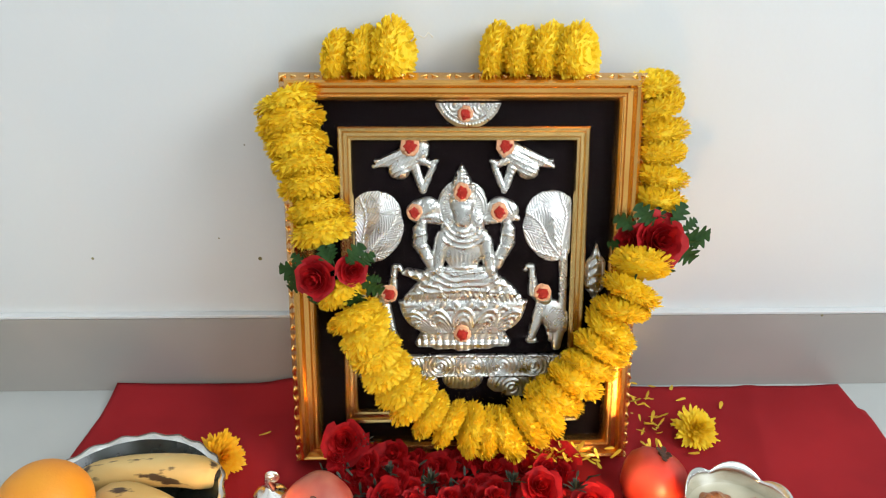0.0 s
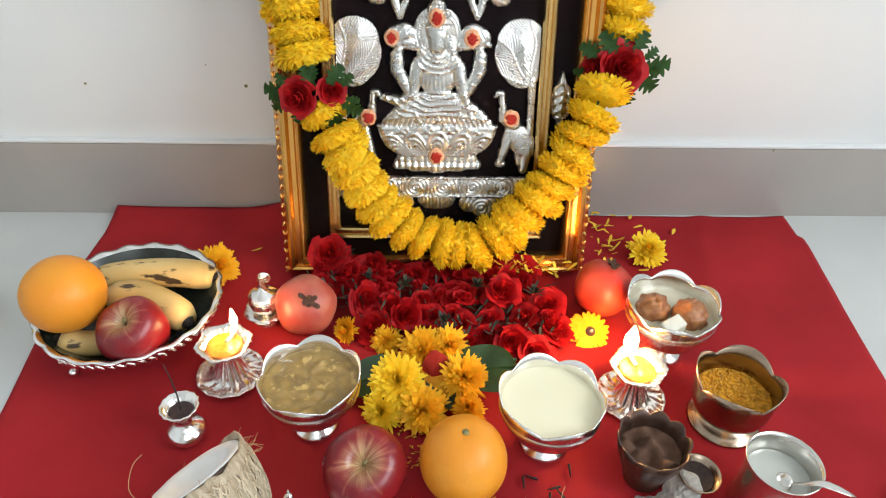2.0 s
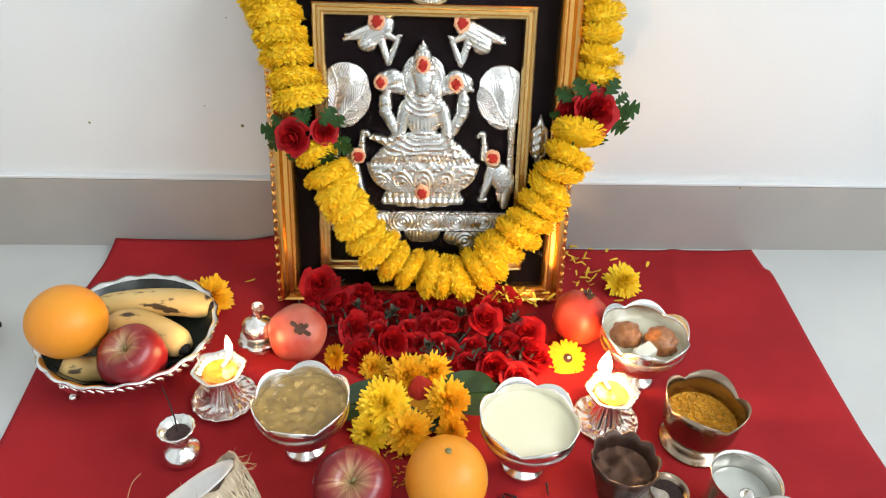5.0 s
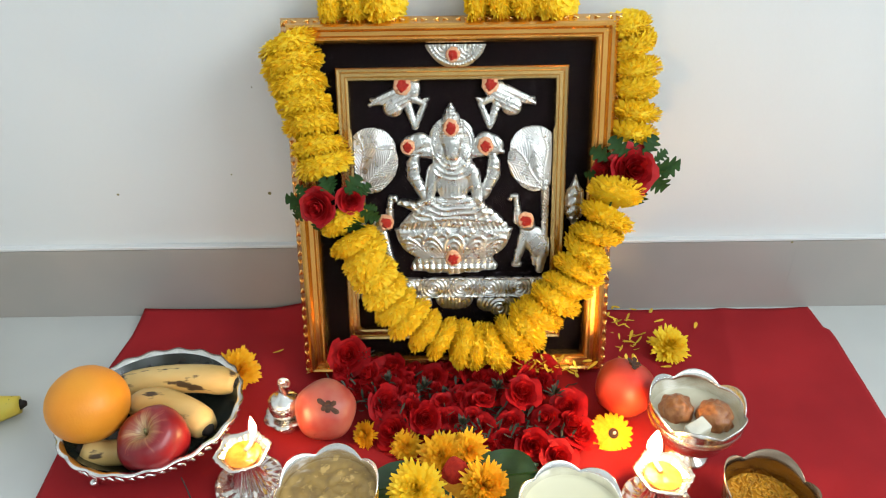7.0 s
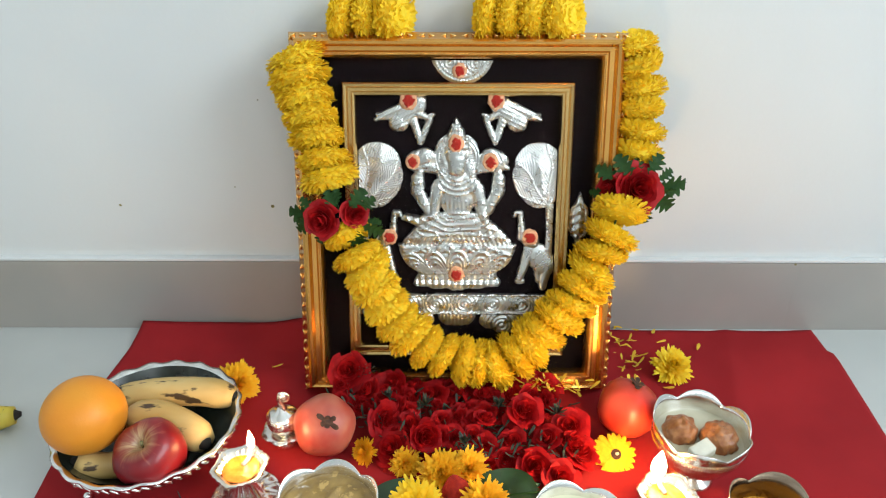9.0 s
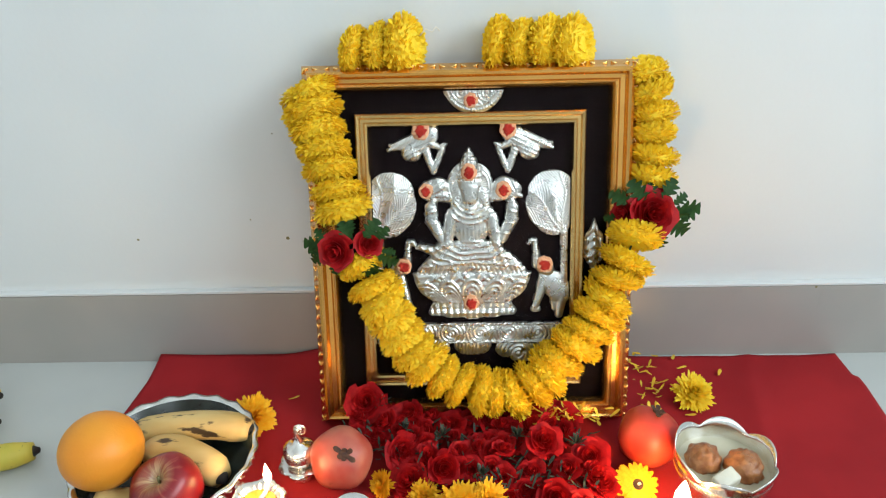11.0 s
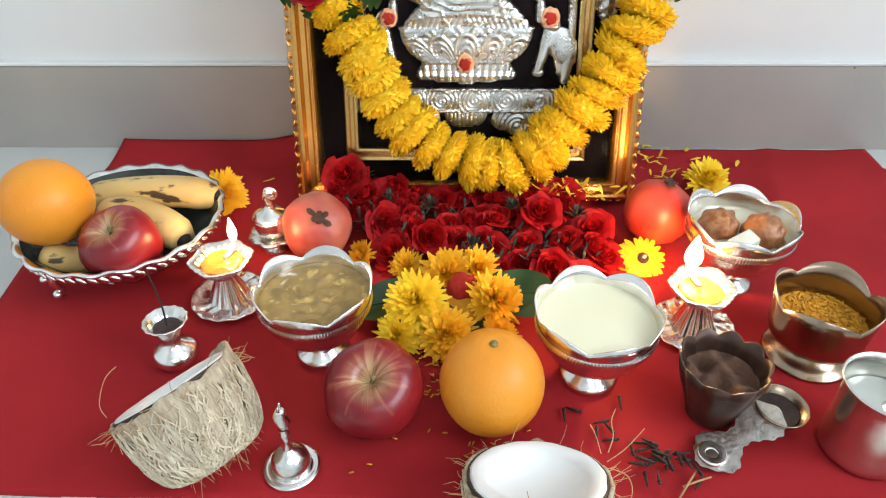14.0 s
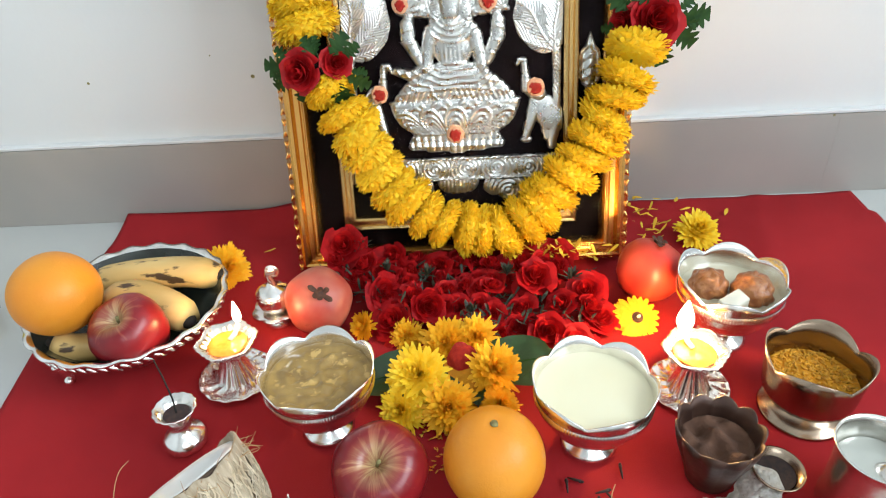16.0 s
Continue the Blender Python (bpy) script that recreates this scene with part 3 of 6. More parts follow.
pane = part("glass_pane", boxes((-0.1405, 0.1405, -0.0030, -0.0015, 0.0265, 0.3610)), M["glass"], picture, "clear picture glass", smooth=False)
pane.visible_shadow = False


def relief(u0, u1, v0, v1, step, shapes, pattern=None):
    """Beaten foil: a height field that is the upper hull of rounded shapes. A shape is (a, b, ra, rb, height): a tapered bar from a to b."""
    U, V = np.meshgrid(np.arange(u0, u1, step), np.arange(v0, v1, step), indexing="ij")
    H = np.full(U.shape, -1.0)
    for a, b, ra, rb, h in shapes:
        du, dv = b[0] - a[0], b[1] - a[1]
        s = np.clip(((U - a[0]) * du + (V - a[1]) * dv) / max(1e-12, du * du + dv * dv), 0, 1)
        r = ra + (rb - ra) * s
        d = np.hypot(U - a[0] - s * du, V - a[1] - s * dv) / r
        H = np.maximum(H, np.where(d < 1, h * np.sqrt(np.clip(1 - d * d, 0, 1)) ** 0.8, -1.0))
    inside = H > 0
    if pattern is not None:
        H = np.where(inside, np.maximum(0.0002, H + pattern(U, V, H)), H)
    bm = bmesh.new()
    keep = {}
    n, m = U.shape
    grow = inside.copy()
    grow[1:, :] |= inside[:-1, :]; grow[:-1, :] |= inside[1:, :]; grow[:, 1:] |= inside[:, :-1]; grow[:, :-1] |= inside[:, 1:]
    for i in range(n):
        for j in range(m):
            if grow[i, j]:
                keep[i, j] = bm.verts.new((U[i, j], 0.0083 - max(0.0, H[i, j]), V[i, j] + RISE))
    for i in range(n - 1):
        for j in range(m - 1):
            q = [keep.get(k) for k in ((i, j), (i + 1, j), (i + 1, j + 1), (i, j + 1))]
            if None not in q and (inside[i, j] or inside[i + 1, j + 1] or inside[i + 1, j] or inside[i, j + 1]):
                bm.faces.new(q)
    return bm


def lotus_half_width(v):
    return 0.0620 * np.sqrt(np.clip(1 - ((0.1605 - v) / 0.0365) ** 2, 0.04, 1))


def fold(U, V, H):
    """Pleats, petals and plain chased lines hammered into the seated figure."""
    g = np.zeros(U.shape)
    line = lambda x, w: np.exp(-(x / w) ** 2)
    # fluted base with a rim above and below
    base = V < 0.1293
    g += np.where(base, 0.0012 * np.abs(np.sin(U * 440 * (1 + 3.0 * (0.129 - V)))) - 0.0006, 0)
    g += np.where(base, 0.0007 * line(V - 0.1278, 0.0011) + 0.0005 * line(V - 0.1180, 0.0011), 0)
    # two rows of rounded lotus petals with double rims
    bowl = (V >= 0.1293) & (V < 0.1640 - 1.0 * np.abs(U) ** 1.6)
    s = U / lotus_half_width(V)
    front, back = np.full(U.shape, 9.0), np.full(U.shape, 9.0)
    for c in (-0.84, -0.43, 0.0, 0.43, 0.84):
        front = np.minimum(front, np.hypot((s - c) / 0.235, (V - 0.1335) / (0.0245 - 0.004 * abs(c))))
    for c in (-0.98, -0.64, -0.21, 0.21, 0.64, 0.98):
        back = np.minimum(back, np.hypot((s - c) / 0.22, (V - 0.1395) / 0.0270))
    rim = lambda e: line(e - 0.90, 0.09) + 0.7 * line(e - 0.64, 0.07) + 0.55 * line(e - 0.40, 0.07) + 0.4 * line(e - 0.18, 0.06)
    g += np.where(bowl, np.where(front < 1, 0.0014 + 0.0012 * rim(front), np.where(back < 1, 0.0002 + 0.0011 * rim(back), -0.0010)), 0)
    # skirt folds over the crossed legs: arcs, a row of beads and short pleats at the hem
    lap = (V >= 0.1615) & (V < 0.1935) & ~bowl
    hem = lap & (V < 0.1745 - 0.10 * np.abs(U))
    arc = np.hypot(np.abs(U) - 0.006, (V - 0.2080) * 1.25)
    g += np.where(lap & ~hem, 0.0008 * line(np.sin(arc * 420 + 0.5 * np.sin(U * 200)), 0.45) - 0.0002, 0)
    g += np.where(hem, 0.0010 * np.abs(np.sin(U * 620 + 260 * (V - 0.165) * np.sign(U))) - 0.0004, 0)
    g += np.where(lap, 0.0008 * line(V - 0.1750 + 0.10 * np.abs(U), 0.0012), 0)
    g += np.where(lap, 0.0010 * line(np.hypot(U * 0.8, V - 0.1770) - 0.0185, 0.0012) * (V < 0.1775), 0)
    # plain bands round neck, waist and upper arms
    neck = np.hypot(U * 1.05, V - 0.246)
    chest = (V >= 0.198) & (V < 0.236) & (np.abs(U) < 0.021)
    for r0, w in ((0.0145, 0.0011), (0.0190, 0.0011), (0.0245, 0.0010), (0.0300, 0.0010)):
        g += np.where(chest, 0.0007 * line(neck - r0, w), 0)
    g += np.where(chest & (V < 0.212), 0.0004 * np.sin(U * 1500) * line(V - 0.205, 0.006), 0)
    g += np.where((np.abs(U) < 0.024) & (np.abs(V - 0.1945) < 0.005), 0.0008 * line(V - 0.1965, 0.0011) + 0.0007 * line(V - 0.1925, 0.0010), 0)
    # ringed crown, rayed disc behind the head
    crown = (V > 0.2600) & (np.abs(U + 0.001) < 0.0130)
    g += np.where(crown, 0.0007 * np.sin(V * 1000) + 0.0003 * np.sin(U * 1700), 0)
    d = np.hypot(U + 0.001, (V - 0.2545) * 0.98)
    disc = (V > 0.236) & (np.abs(U + 0.001) >= 0.0120) & (d < 0.0252) & (d > 0.0125)
    ray = np.sin(np.arctan2(U + 0.001, V - 0.2545) * 46)
    g += np.where(disc, 0.0010 * line(d - 0.0226, 0.0011) + 0.0007 * line(d - 0.0195, 0.0009) + 0.0004 * ray * (d < 0.0188), 0)
    # bangles on the arms, scored buds in the raised palms
    arms = (np.abs(U) >= 0.0255) & (V > 0.178) & (V < 0.238)
    g += np.where(arms, 0.0006 * line(np.sin(V * 250 + np.abs(U) * 60), 0.30), 0)
    bud = (np.abs(U) >= 0.0225) & (V >= 0.238) & (V < 0.268) & (d > 0.0252)
    g += np.where(bud, 0.0007 * np.abs(np.sin(np.arctan2(V - 0.243, np.abs(U) - 0.050) * 9)) - 0.0003, 0)
    g += 0.00012 * np.sin(U * 2100 + 3 * np.sin(V * 600)) * np.sin(V * 1900 + 2 * np.sin(U * 500))
    return g


lotus, lap_rows = [], []
for k in range(9):
    v = 0.1315 + 0.0034 * k
    w = float(lotus_half_width(v))
    lotus.append(((-w + 0.0050, v), (w - 0.0050, v), 0.0056, 0.0056, 0.0044 + 0.0003 * k))
for v, w, h in ((0.1640, 0.0575, 0.0056), (0.1690, 0.0535, 0.0064), (0.1740, 0.0490, 0.0070), (0.1790, 0.0435, 0.0073), (0.1835, 0.0370, 0.0073), (0.1875, 0.0290, 0.0070), (0.1910, 0.0215, 0.0066)):
    lap_rows.append(((-w + 0.006, v), (w - 0.006, v), 0.0068, 0.0068, h))
figure = [((-0.0395, 0.1245), (0.0395, 0.1245), 0.0050, 0.0050, 0.0044), ((-0.0425, 0.1195), (0.0425, 0.1195), 0.0052, 0.0052, 0.0050), ((-0.026, 0.1175), (0.026, 0.1175), 0.0056, 0.0056, 0.0052), ((-0.004, 0.1155), (0.004, 0.1155), 0.0056, 0.0056, 0.0052),
          ((-0.020, 0.147), (0.020, 0.147), 0.015, 0.015, 0.0062),
          ((0, 0.187), (0, 0.199), 0.0205, 0.0142, 0.0066), ((0, 0.198), (0, 0.212), 0.0143, 0.0180, 0.0070), ((0, 0.210), (0, 0.222), 0.0185, 0.0190, 0.0074),
          ((-0.015, 0.2235), (0.015, 0.2235), 0.0100, 0.0100, 0.0066), ((-0.001, 0.236), (-0.019, 0.2265), 0.0090, 0.0075, 0.0062), ((-0.001, 0.236), (0.018, 0.2265), 0.0090, 0.0075, 0.0062),
          ((-0.001, 0.229), (-0.001, 0.242), 0.0095, 0.0090, 0.0076), ((-0.001, 0.2425), (-0.001, 0.2530), 0.0096, 0.0116, 0.0092), ((-0.001, 0.2530), (-0.001, 0.2585), 0.0116, 0.0122, 0.0086),
          ((-0.0015, 0.2620), (-0.0015, 0.2700), 0.0132, 0.0112, 0.0078), ((-0.0015, 0.2720), (-0.0015, 0.2790), 0.0106, 0.0092, 0.0070), ((-0.0018, 0.2800), (-0.0018, 0.2860), 0.0086, 0.0062, 0.0062), ((-0.0018, 0.2870), (-0.0018, 0.2935), 0.0056, 0.0022, 0.0054),
          ((-0.001, 0.2500), (-0.001, 0.2580), 0.0245, 0.0235, 0.0034), ((-0.013, 0.247), (-0.016, 0.236), 0.0072, 0.0062, 0.0056), ((0.011, 0.247), (0.014, 0.236), 0.0072, 0.0062, 0.0056),
          # lower arms: one palm held out, one resting on the knee
          ((-0.0205, 0.2225), (-0.0260, 0.1950), 0.0078, 0.0058, 0.0074), ((-0.0260, 0.1940), (-0.0410, 0.1872), 0.0060, 0.0054, 0.0078), ((-0.0420, 0.1875), (-0.0540, 0.1915), 0.0060, 0.0042, 0.0078), ((-0.0520, 0.1900), (-0.0585, 0.1905), 0.0030, 0.0018, 0.0074),
          ((0.0205, 0.2225), (0.0265, 0.1950), 0.0078, 0.0060, 0.0074), ((0.0265, 0.1950), (0.0345, 0.1730), 0.0060, 0.0048, 0.0082), ((0.0345, 0.1730), (0.0395, 0.1635), 0.0050, 0.0024, 0.0080),
          # raised arms and the buds they hold
          ((-0.0310, 0.1990), (-0.0420, 0.2200), 0.0056, 0.0072, 0.0062), ((-0.0420, 0.2200), (-0.0420, 0.2330), 0.0076, 0.0070, 0.0064), ((-0.0420, 0.2330), (-0.0400, 0.2390), 0.0066, 0.0050, 0.0060),
          ((0.0325, 0.1990), (0.0425, 0.2200), 0.0056, 0.0072, 0.0062), ((0.0425, 0.2200), (0.0430, 0.2330), 0.0076, 0.0070, 0.0064), ((0.0430, 0.2330), (0.0420, 0.2390), 0.0066, 0.0050, 0.0060),
          ((-0.0435, 0.2510), (-0.0340, 0.2540), 0.0110, 0.0112, 0.0052), ((-0.0360, 0.2480), (-0.0240, 0.2430), 0.0090, 0.0052, 0.0046),
          ((0.0420, 0.2510), (0.0340, 0.2540), 0.0110, 0.0112, 0.0052), ((0.0400, 0.2480), (0.0520, 0.2440), 0.0070, 0.0026, 0.0042), ((0.0350, 0.2480), (0.0220, 0.2430), 0.0090, 0.0052, 0.0046)] + [((0.0625 * k, 0.1615), (0.050 * k, 0.1585), 0.0014, 0.0060, 0.0056) for k in (-1, 1)] + lotus + lap_rows
part("seated_figure_relief", relief(-0.066, 0.066, 0.108, 0.300, 0.0006, figure, fold), M["foil"], picture, "silver foil relief of a seated figure on a lotus")


def veins(cx, cy):
    """Boughs fanning out of one foot, with fine chevron veins between them."""
    def pattern(U, V, H):
        th = np.arctan2(U - cx, V - cy + 0.008)
        r = np.hypot(U - cx, V - cy + 0.008)
        q = (th + 0.06 * np.sin(r * 120)) * 5 / math.pi
        d = np.abs(q - np.round(q))
        boughs = np.exp(-((d * r * 0.63) / 0.0009) ** 2)
        chevrons = np.sin((r - d * r * 0.9) * 1650)
        edge = np.exp(-((H - 0.0010) / 0.0006) ** 2)
        return 0.0010 * boughs + 0.00042 * chevrons + 0.0003 * edge
    return pattern


for s in (-1, 1):
    cx = 0.083 * s
    crown_shapes = [((cx, 0.230), (cx, 0.247), 0.0235, 0.0235, 0.0030), ((cx + 0.004 * s, 0.222), (cx + 0.004 * s, 0.250), 0.0205, 0.0205, 0.0034), ((cx - 0.004 * s, 0.236), (cx + 0.012 * s, 0.244), 0.0215, 0.018, 0.0032)]
    crown_shapes.append(((0.0985 * s, 0.150), (0.0975 * s, 0.222), 0.0036, 0.0042, 0.0032))
    part("tree_relief", relief(-0.1035 if s < 0 else 0.05, -0.05 if s < 0 else 0.1035, 0.146, 0.280, 0.00055, crown_shapes, veins(cx + 0.013 * s, 0.212)), M["foil"], picture, "silver foil tree with veined crown")
    k = s
    elephant = [((0.087 * k, 0.150), (0.094 * k, 0.140), 0.0130, 0.0138, 0.0054), ((0.078 * k, 0.157), (0.068 * k, 0.124), 0.0070, 0.0042, 0.0050), ((0.066 * k, 0.121), (0.071 * k, 0.121), 0.0034, 0.0034, 0.0044),
                ((0.0965 * k, 0.140), (0.0935 * k, 0.1145), 0.0072, 0.0045, 0.0050), ((0.086 * k, 0.145), (0.089 * k, 0.122), 0.0050, 0.0040, 0.0036), ((0.076 * k, 0.169), (0.080 * k, 0.164), 0.0090, 0.0080, 0.0060),
                ((0.0695 * k, 0.170), (0.0675 * k, 0.189), 0.0054, 0.0036, 0.0056), ((0.0675 * k, 0.189), (0.0670 * k, 0.1955), 0.0036, 0.0032, 0.0050), ((0.0670 * k, 0.1965), (0.0625 * k, 0.1972), 0.0030, 0.0026, 0.0048), ((0.0620 * k, 0.1970), (0.0605 * k, 0.1935), 0.0026, 0.0024, 0.0046)]
    part("elephant_relief", relief(min(0.0565 * k, 0.1035 * k), max(0.0565 * k, 0.1035 * k), 0.108, 0.202, 0.0006, elephant,
         lambda U, V, H: 0.0005 * np.abs(np.sin((U + V) * 900) * np.sin((V - U) * 900)) * ((V > 0.13) & (V < 0.158)) + 0.0004 * np.exp(-(np.sin(V * 640) / 0.4) ** 2) * (V >= 0.158)), M["foil"], picture, "silver foil elephant with raised trunk")
    winged = [((0.040 * k, 0.311), (0.041 * k, 0.307), 0.0080, 0.0080, 0.0056), ((0.045 * k, 0.305), (0.059 * k, 0.294), 0.0088, 0.0095, 0.0050), ((0.060 * k, 0.2905), (0.063 * k, 0.2905), 0.0092, 0.0088, 0.0058),
              ((0.049 * k, 0.309), (0.076 * k, 0.299), 0.0066, 0.0036, 0.0038), ((0.058 * k, 0.303), (0.085 * k, 0.294), 0.0080, 0.0022, 0.0034), ((0.076 * k, 0.298), (0.084 * k, 0.299), 0.0034, 0.0016, 0.0030),
              ((0.041 * k, 0.300), (0.030 * k, 0.295), 0.0046, 0.0034, 0.0046), ((0.029 * k, 0.297), (0.026 * k, 0.299), 0.0034, 0.0026, 0.0044), ((0.029 * k, 0.294), (0.038 * k, 0.272), 0.0034, 0.0036, 0.0044), ((0.039 * k, 0.271), (0.046 * k, 0.293), 0.0036, 0.0048, 0.0042)]
    part("winged_relief", relief(min(0.022 * k, 0.088 * k), max(0.022 * k, 0.088 * k), 0.268, 0.322, 0.0006, winged,
         lambda U, V, H, k=k: 0.0006 * np.exp(-(np.sin((U * k * 0.5 + V * 1.1) * 620) / 0.45) ** 2) * (np.abs(U) > 0.043) + 0.0003 * np.sin(U * 1900 + V * 600) * np.sin(V * 1700)), M["foil"], picture, "small silver foil flying attendant")


def scrolls(U, V, H):
    c = (U + 0.1) % 0.031 - 0.0155
    r = np.hypot(c, V - 0.0945)
    return 0.0009 * np.sin(r * 1500 + np.arctan2(V - 0.0945, c)) - 0.0006


part("plinth_relief", relief(-0.1035, 0.1035, 0.082, 0.107, 0.0006, [((-0.12, 0.0945), (0.12, 0.0945), 0.0112, 0.0112, 0.0040), ((-0.12, 0.1048), (0.12, 0.1048), 0.0016, 0.0016, 0.0052), ((-0.12, 0.0842), (0.12, 0.0842), 0.0016, 0.0016, 0.0052)], scrolls),
     M["foil"], picture, "silver foil band with scrollwork")
for k in (-1, 1):
    part("plinth_foot_relief", relief(min(0.02 * k, 0.08 * k), max(0.02 * k, 0.08 * k), 0.060, 0.083, 0.0007, [((0.035 * k, 0.076), (0.066 * k, 0.076), 0.010, 0.010, 0.0035), ((0.045 * k, 0.070), (0.060 * k, 0.068), 0.008, 0.007, 0.0038)],
         lambda U, V, H: 0.0006 * np.sin(np.hypot(U - 0.05 * k, V - 0.07) * 1500)), M["foil"], picture)
part("plinth_boss_relief", relief(-0.022, 0.022, 0.066, 0.084, 0.0007, [((-0.008, 0.082), (0.008, 0.082), 0.0125, 0.0125, 0.004)], lambda U, V, H: 0.0005 * np.sin(U * 1600)), M["foil"], picture)
part("fan_relief", relief(-0.032, 0.040, 0.327, 0.3530, 0.0005, [((0.004, 0.3620), (0.004, 0.3621), 0.0325, 0.0325, 0.0036)],
     lambda U, V, H: 0.0011 * np.exp(-((np.hypot(U - 0.004, V - 0.3620) - 0.0295) / 0.0010) ** 2) * (0.6 + 0.4 * np.sin(np.arctan2(U - 0.004, 0.3620 - V) * 60)) + 0.0008 * np.exp(-((np.hypot(U - 0.004, V - 0.3620) - 0.0255) / 0.0008) ** 2)
     + 0.0007 * np.sin(np.hypot(np.abs(U - 0.004) - 0.013, V - 0.350) * 1700) * (np.hypot(U - 0.004, V - 0.3620) < 0.0245)), M["foil"], picture, "silver foil half disc on the velvet border")
part("leaf_relief", relief(0.118, 0.142, 0.158, 0.222, 0.0006, [((0.1295, 0.178), (0.1295, 0.198), 0.0098, 0.0098, 0.0042), ((0.1295, 0.195), (0.1295, 0.218), 0.0090, 0.0010, 0.0038), ((0.1295, 0.184), (0.1295, 0.161), 0.0090, 0.0020, 0.0036)],
     lambda U, V, H: 0.0005 * np.sin(H * 4800) + 0.0004 * np.sin(V * 700 + np.abs(U - 0.1295) * 500)), M["foil"], picture, "silver foil leaf on the velvet border")


def paste_dot(u, v, r, depth):
    bm = blob(r, 24, 12, (1.0, 0.12, 1.08), 0.26, 300, u * 90)
    d = part("paste_dot", bm, M["sandal"], picture, "dab of sandal paste with vermilion", pose(u, depth, v + RISE))
    part("vermilion", blob(r * 0.64, 28, 14, (1.0, 0.18, 1.05), 0.50, 480, v * 70), M["kumkum"], d, "red vermilion", pose(0, -r * 0.085, -r * 0.05))


for u, v, r, d in ((-0.002, 0.270, 0.0082, 0.0004), (-0.047, 0.251, 0.0075, 0.0026), (0.034, 0.251, 0.0080, 0.0026), (-0.001, 0.1300, 0.0082, 0.0012), (0.0775, 0.171, 0.0082, 0.0022),
                   (-0.072, 0.171, 0.0080, 0.0022), (-0.051, 0.313, 0.0088, 0.0026), (0.0385, 0.313, 0.0085, 0.0026), (0.001, 0.3425, 0.0070, 0.0040)):
    paste_dot(u, v, r, d)

# ---- the marigold garland over the frame ----
POMS = [mesh_of("flower", pompom(k, 0.0285, 0.0118), M["yellow"]) for k in range(5)]


def in_picture(u, y, v):
    return HANG @ Vector((u - 0.003, y, v - 0.010)) + (Vector((0, -0.008, 0.006)) if v < 0.25 and -0.15 < u < 0.175 else Vector((0, 0, 0)))


garland = thing("flower_garland", "long garland of yellow chrysanthemums with red roses hung round the frame", "garland", pose(0, 0, 0))
path = [(-0.160, -0.012, 0.376), (-0.152, -0.019, 0.336), (-0.140, -0.022, 0.296), (-0.131, -0.024, 0.259), (-0.118, -0.026, 0.215), (-0.105, -0.026, 0.176), (-0.084, -0.026, 0.136), (-0.062, -0.027, 0.096),
        (-0.030, -0.027, 0.066), (0.008, -0.028, 0.050), (0.044, -0.028, 0.044), (0.070, -0.027, 0.058), (0.096, -0.026, 0.086), (0.124, -0.025, 0.117), (0.146, -0.023, 0.157), (0.166, -0.018, 0.202), (0.182, -0.006, 0.246),
        (0.190, 0.002, 0.289), (0.189, 0.005, 0.326), (0.187, 0.006, 0.352), (0.174, 0.006, 0.388)]
pts = [in_picture(*p) for p in path]


def along(pts, step):
    """Evenly spaced places and directions along a smooth line through pts."""
    fine = []
    for i in range(len(pts) - 1):
        a, b, c, d = pts[max(0, i - 1)], pts[i], pts[i + 1], pts[min(len(pts) - 1, i + 2)]
        for k in range(12):
            t = k / 12
            fine.append(0.5 * (2 * b + (c - a) * t + (2 * a - 5 * b + 4 * c - d) * t * t + (3 * b - a - 3 * c + d) * t ** 3))
    fine.append(pts[-1])
    out, left = [], step * 0.5
    for a, b in zip(fine, fine[1:]):
        seg = (b - a).length
        while left < seg:
            out.append((a.lerp(b, left / seg), (b - a).normalized()))
            left += step
        left -= seg
    return out


rnd = random.Random(5)
string = along(pts[:6], 0.0202) + along(pts[5:16], 0.0206) + along(pts[15:], 0.0218)
part("thread", tube([p for p, d in string], 0.0012, 6), M["green"], garland, "green stem thread")
left_rose, right_rose = in_picture(-0.117, -0.030, 0.211), in_picture(0.184, -0.012, 0.240)
for k, (p, d) in enumerate(string):
    if (p - left_rose).length < 0.020 or (p - right_rose).length < 0.024:
        continue
    upper = p.z > 0.24
    size = (1.02 if p.x < -0.1 and upper else 0.88 if upper else 0.96) * rnd.uniform(0.93, 1.07)
    gap = 0.0 if upper and p.x > 0 else rnd.uniform(-0.002, 0.002)
    way = (d + Vector((rnd.uniform(-.3, .3), rnd.uniform(-.3, .3), rnd.uniform(-.3, .3)))).normalized()
    part("flower", POMS[rnd.randrange(5)], None, garland, m=aim(p + d * gap, way, rnd.uniform(0, 360), size) @ Matrix.Diagonal((1, 1, (rnd.uniform(1.0, 1.15) if p.x > 0 else rnd.uniform(0.9, 1.05)) if upper else rnd.uniform(0.85, 1.1), 1)))


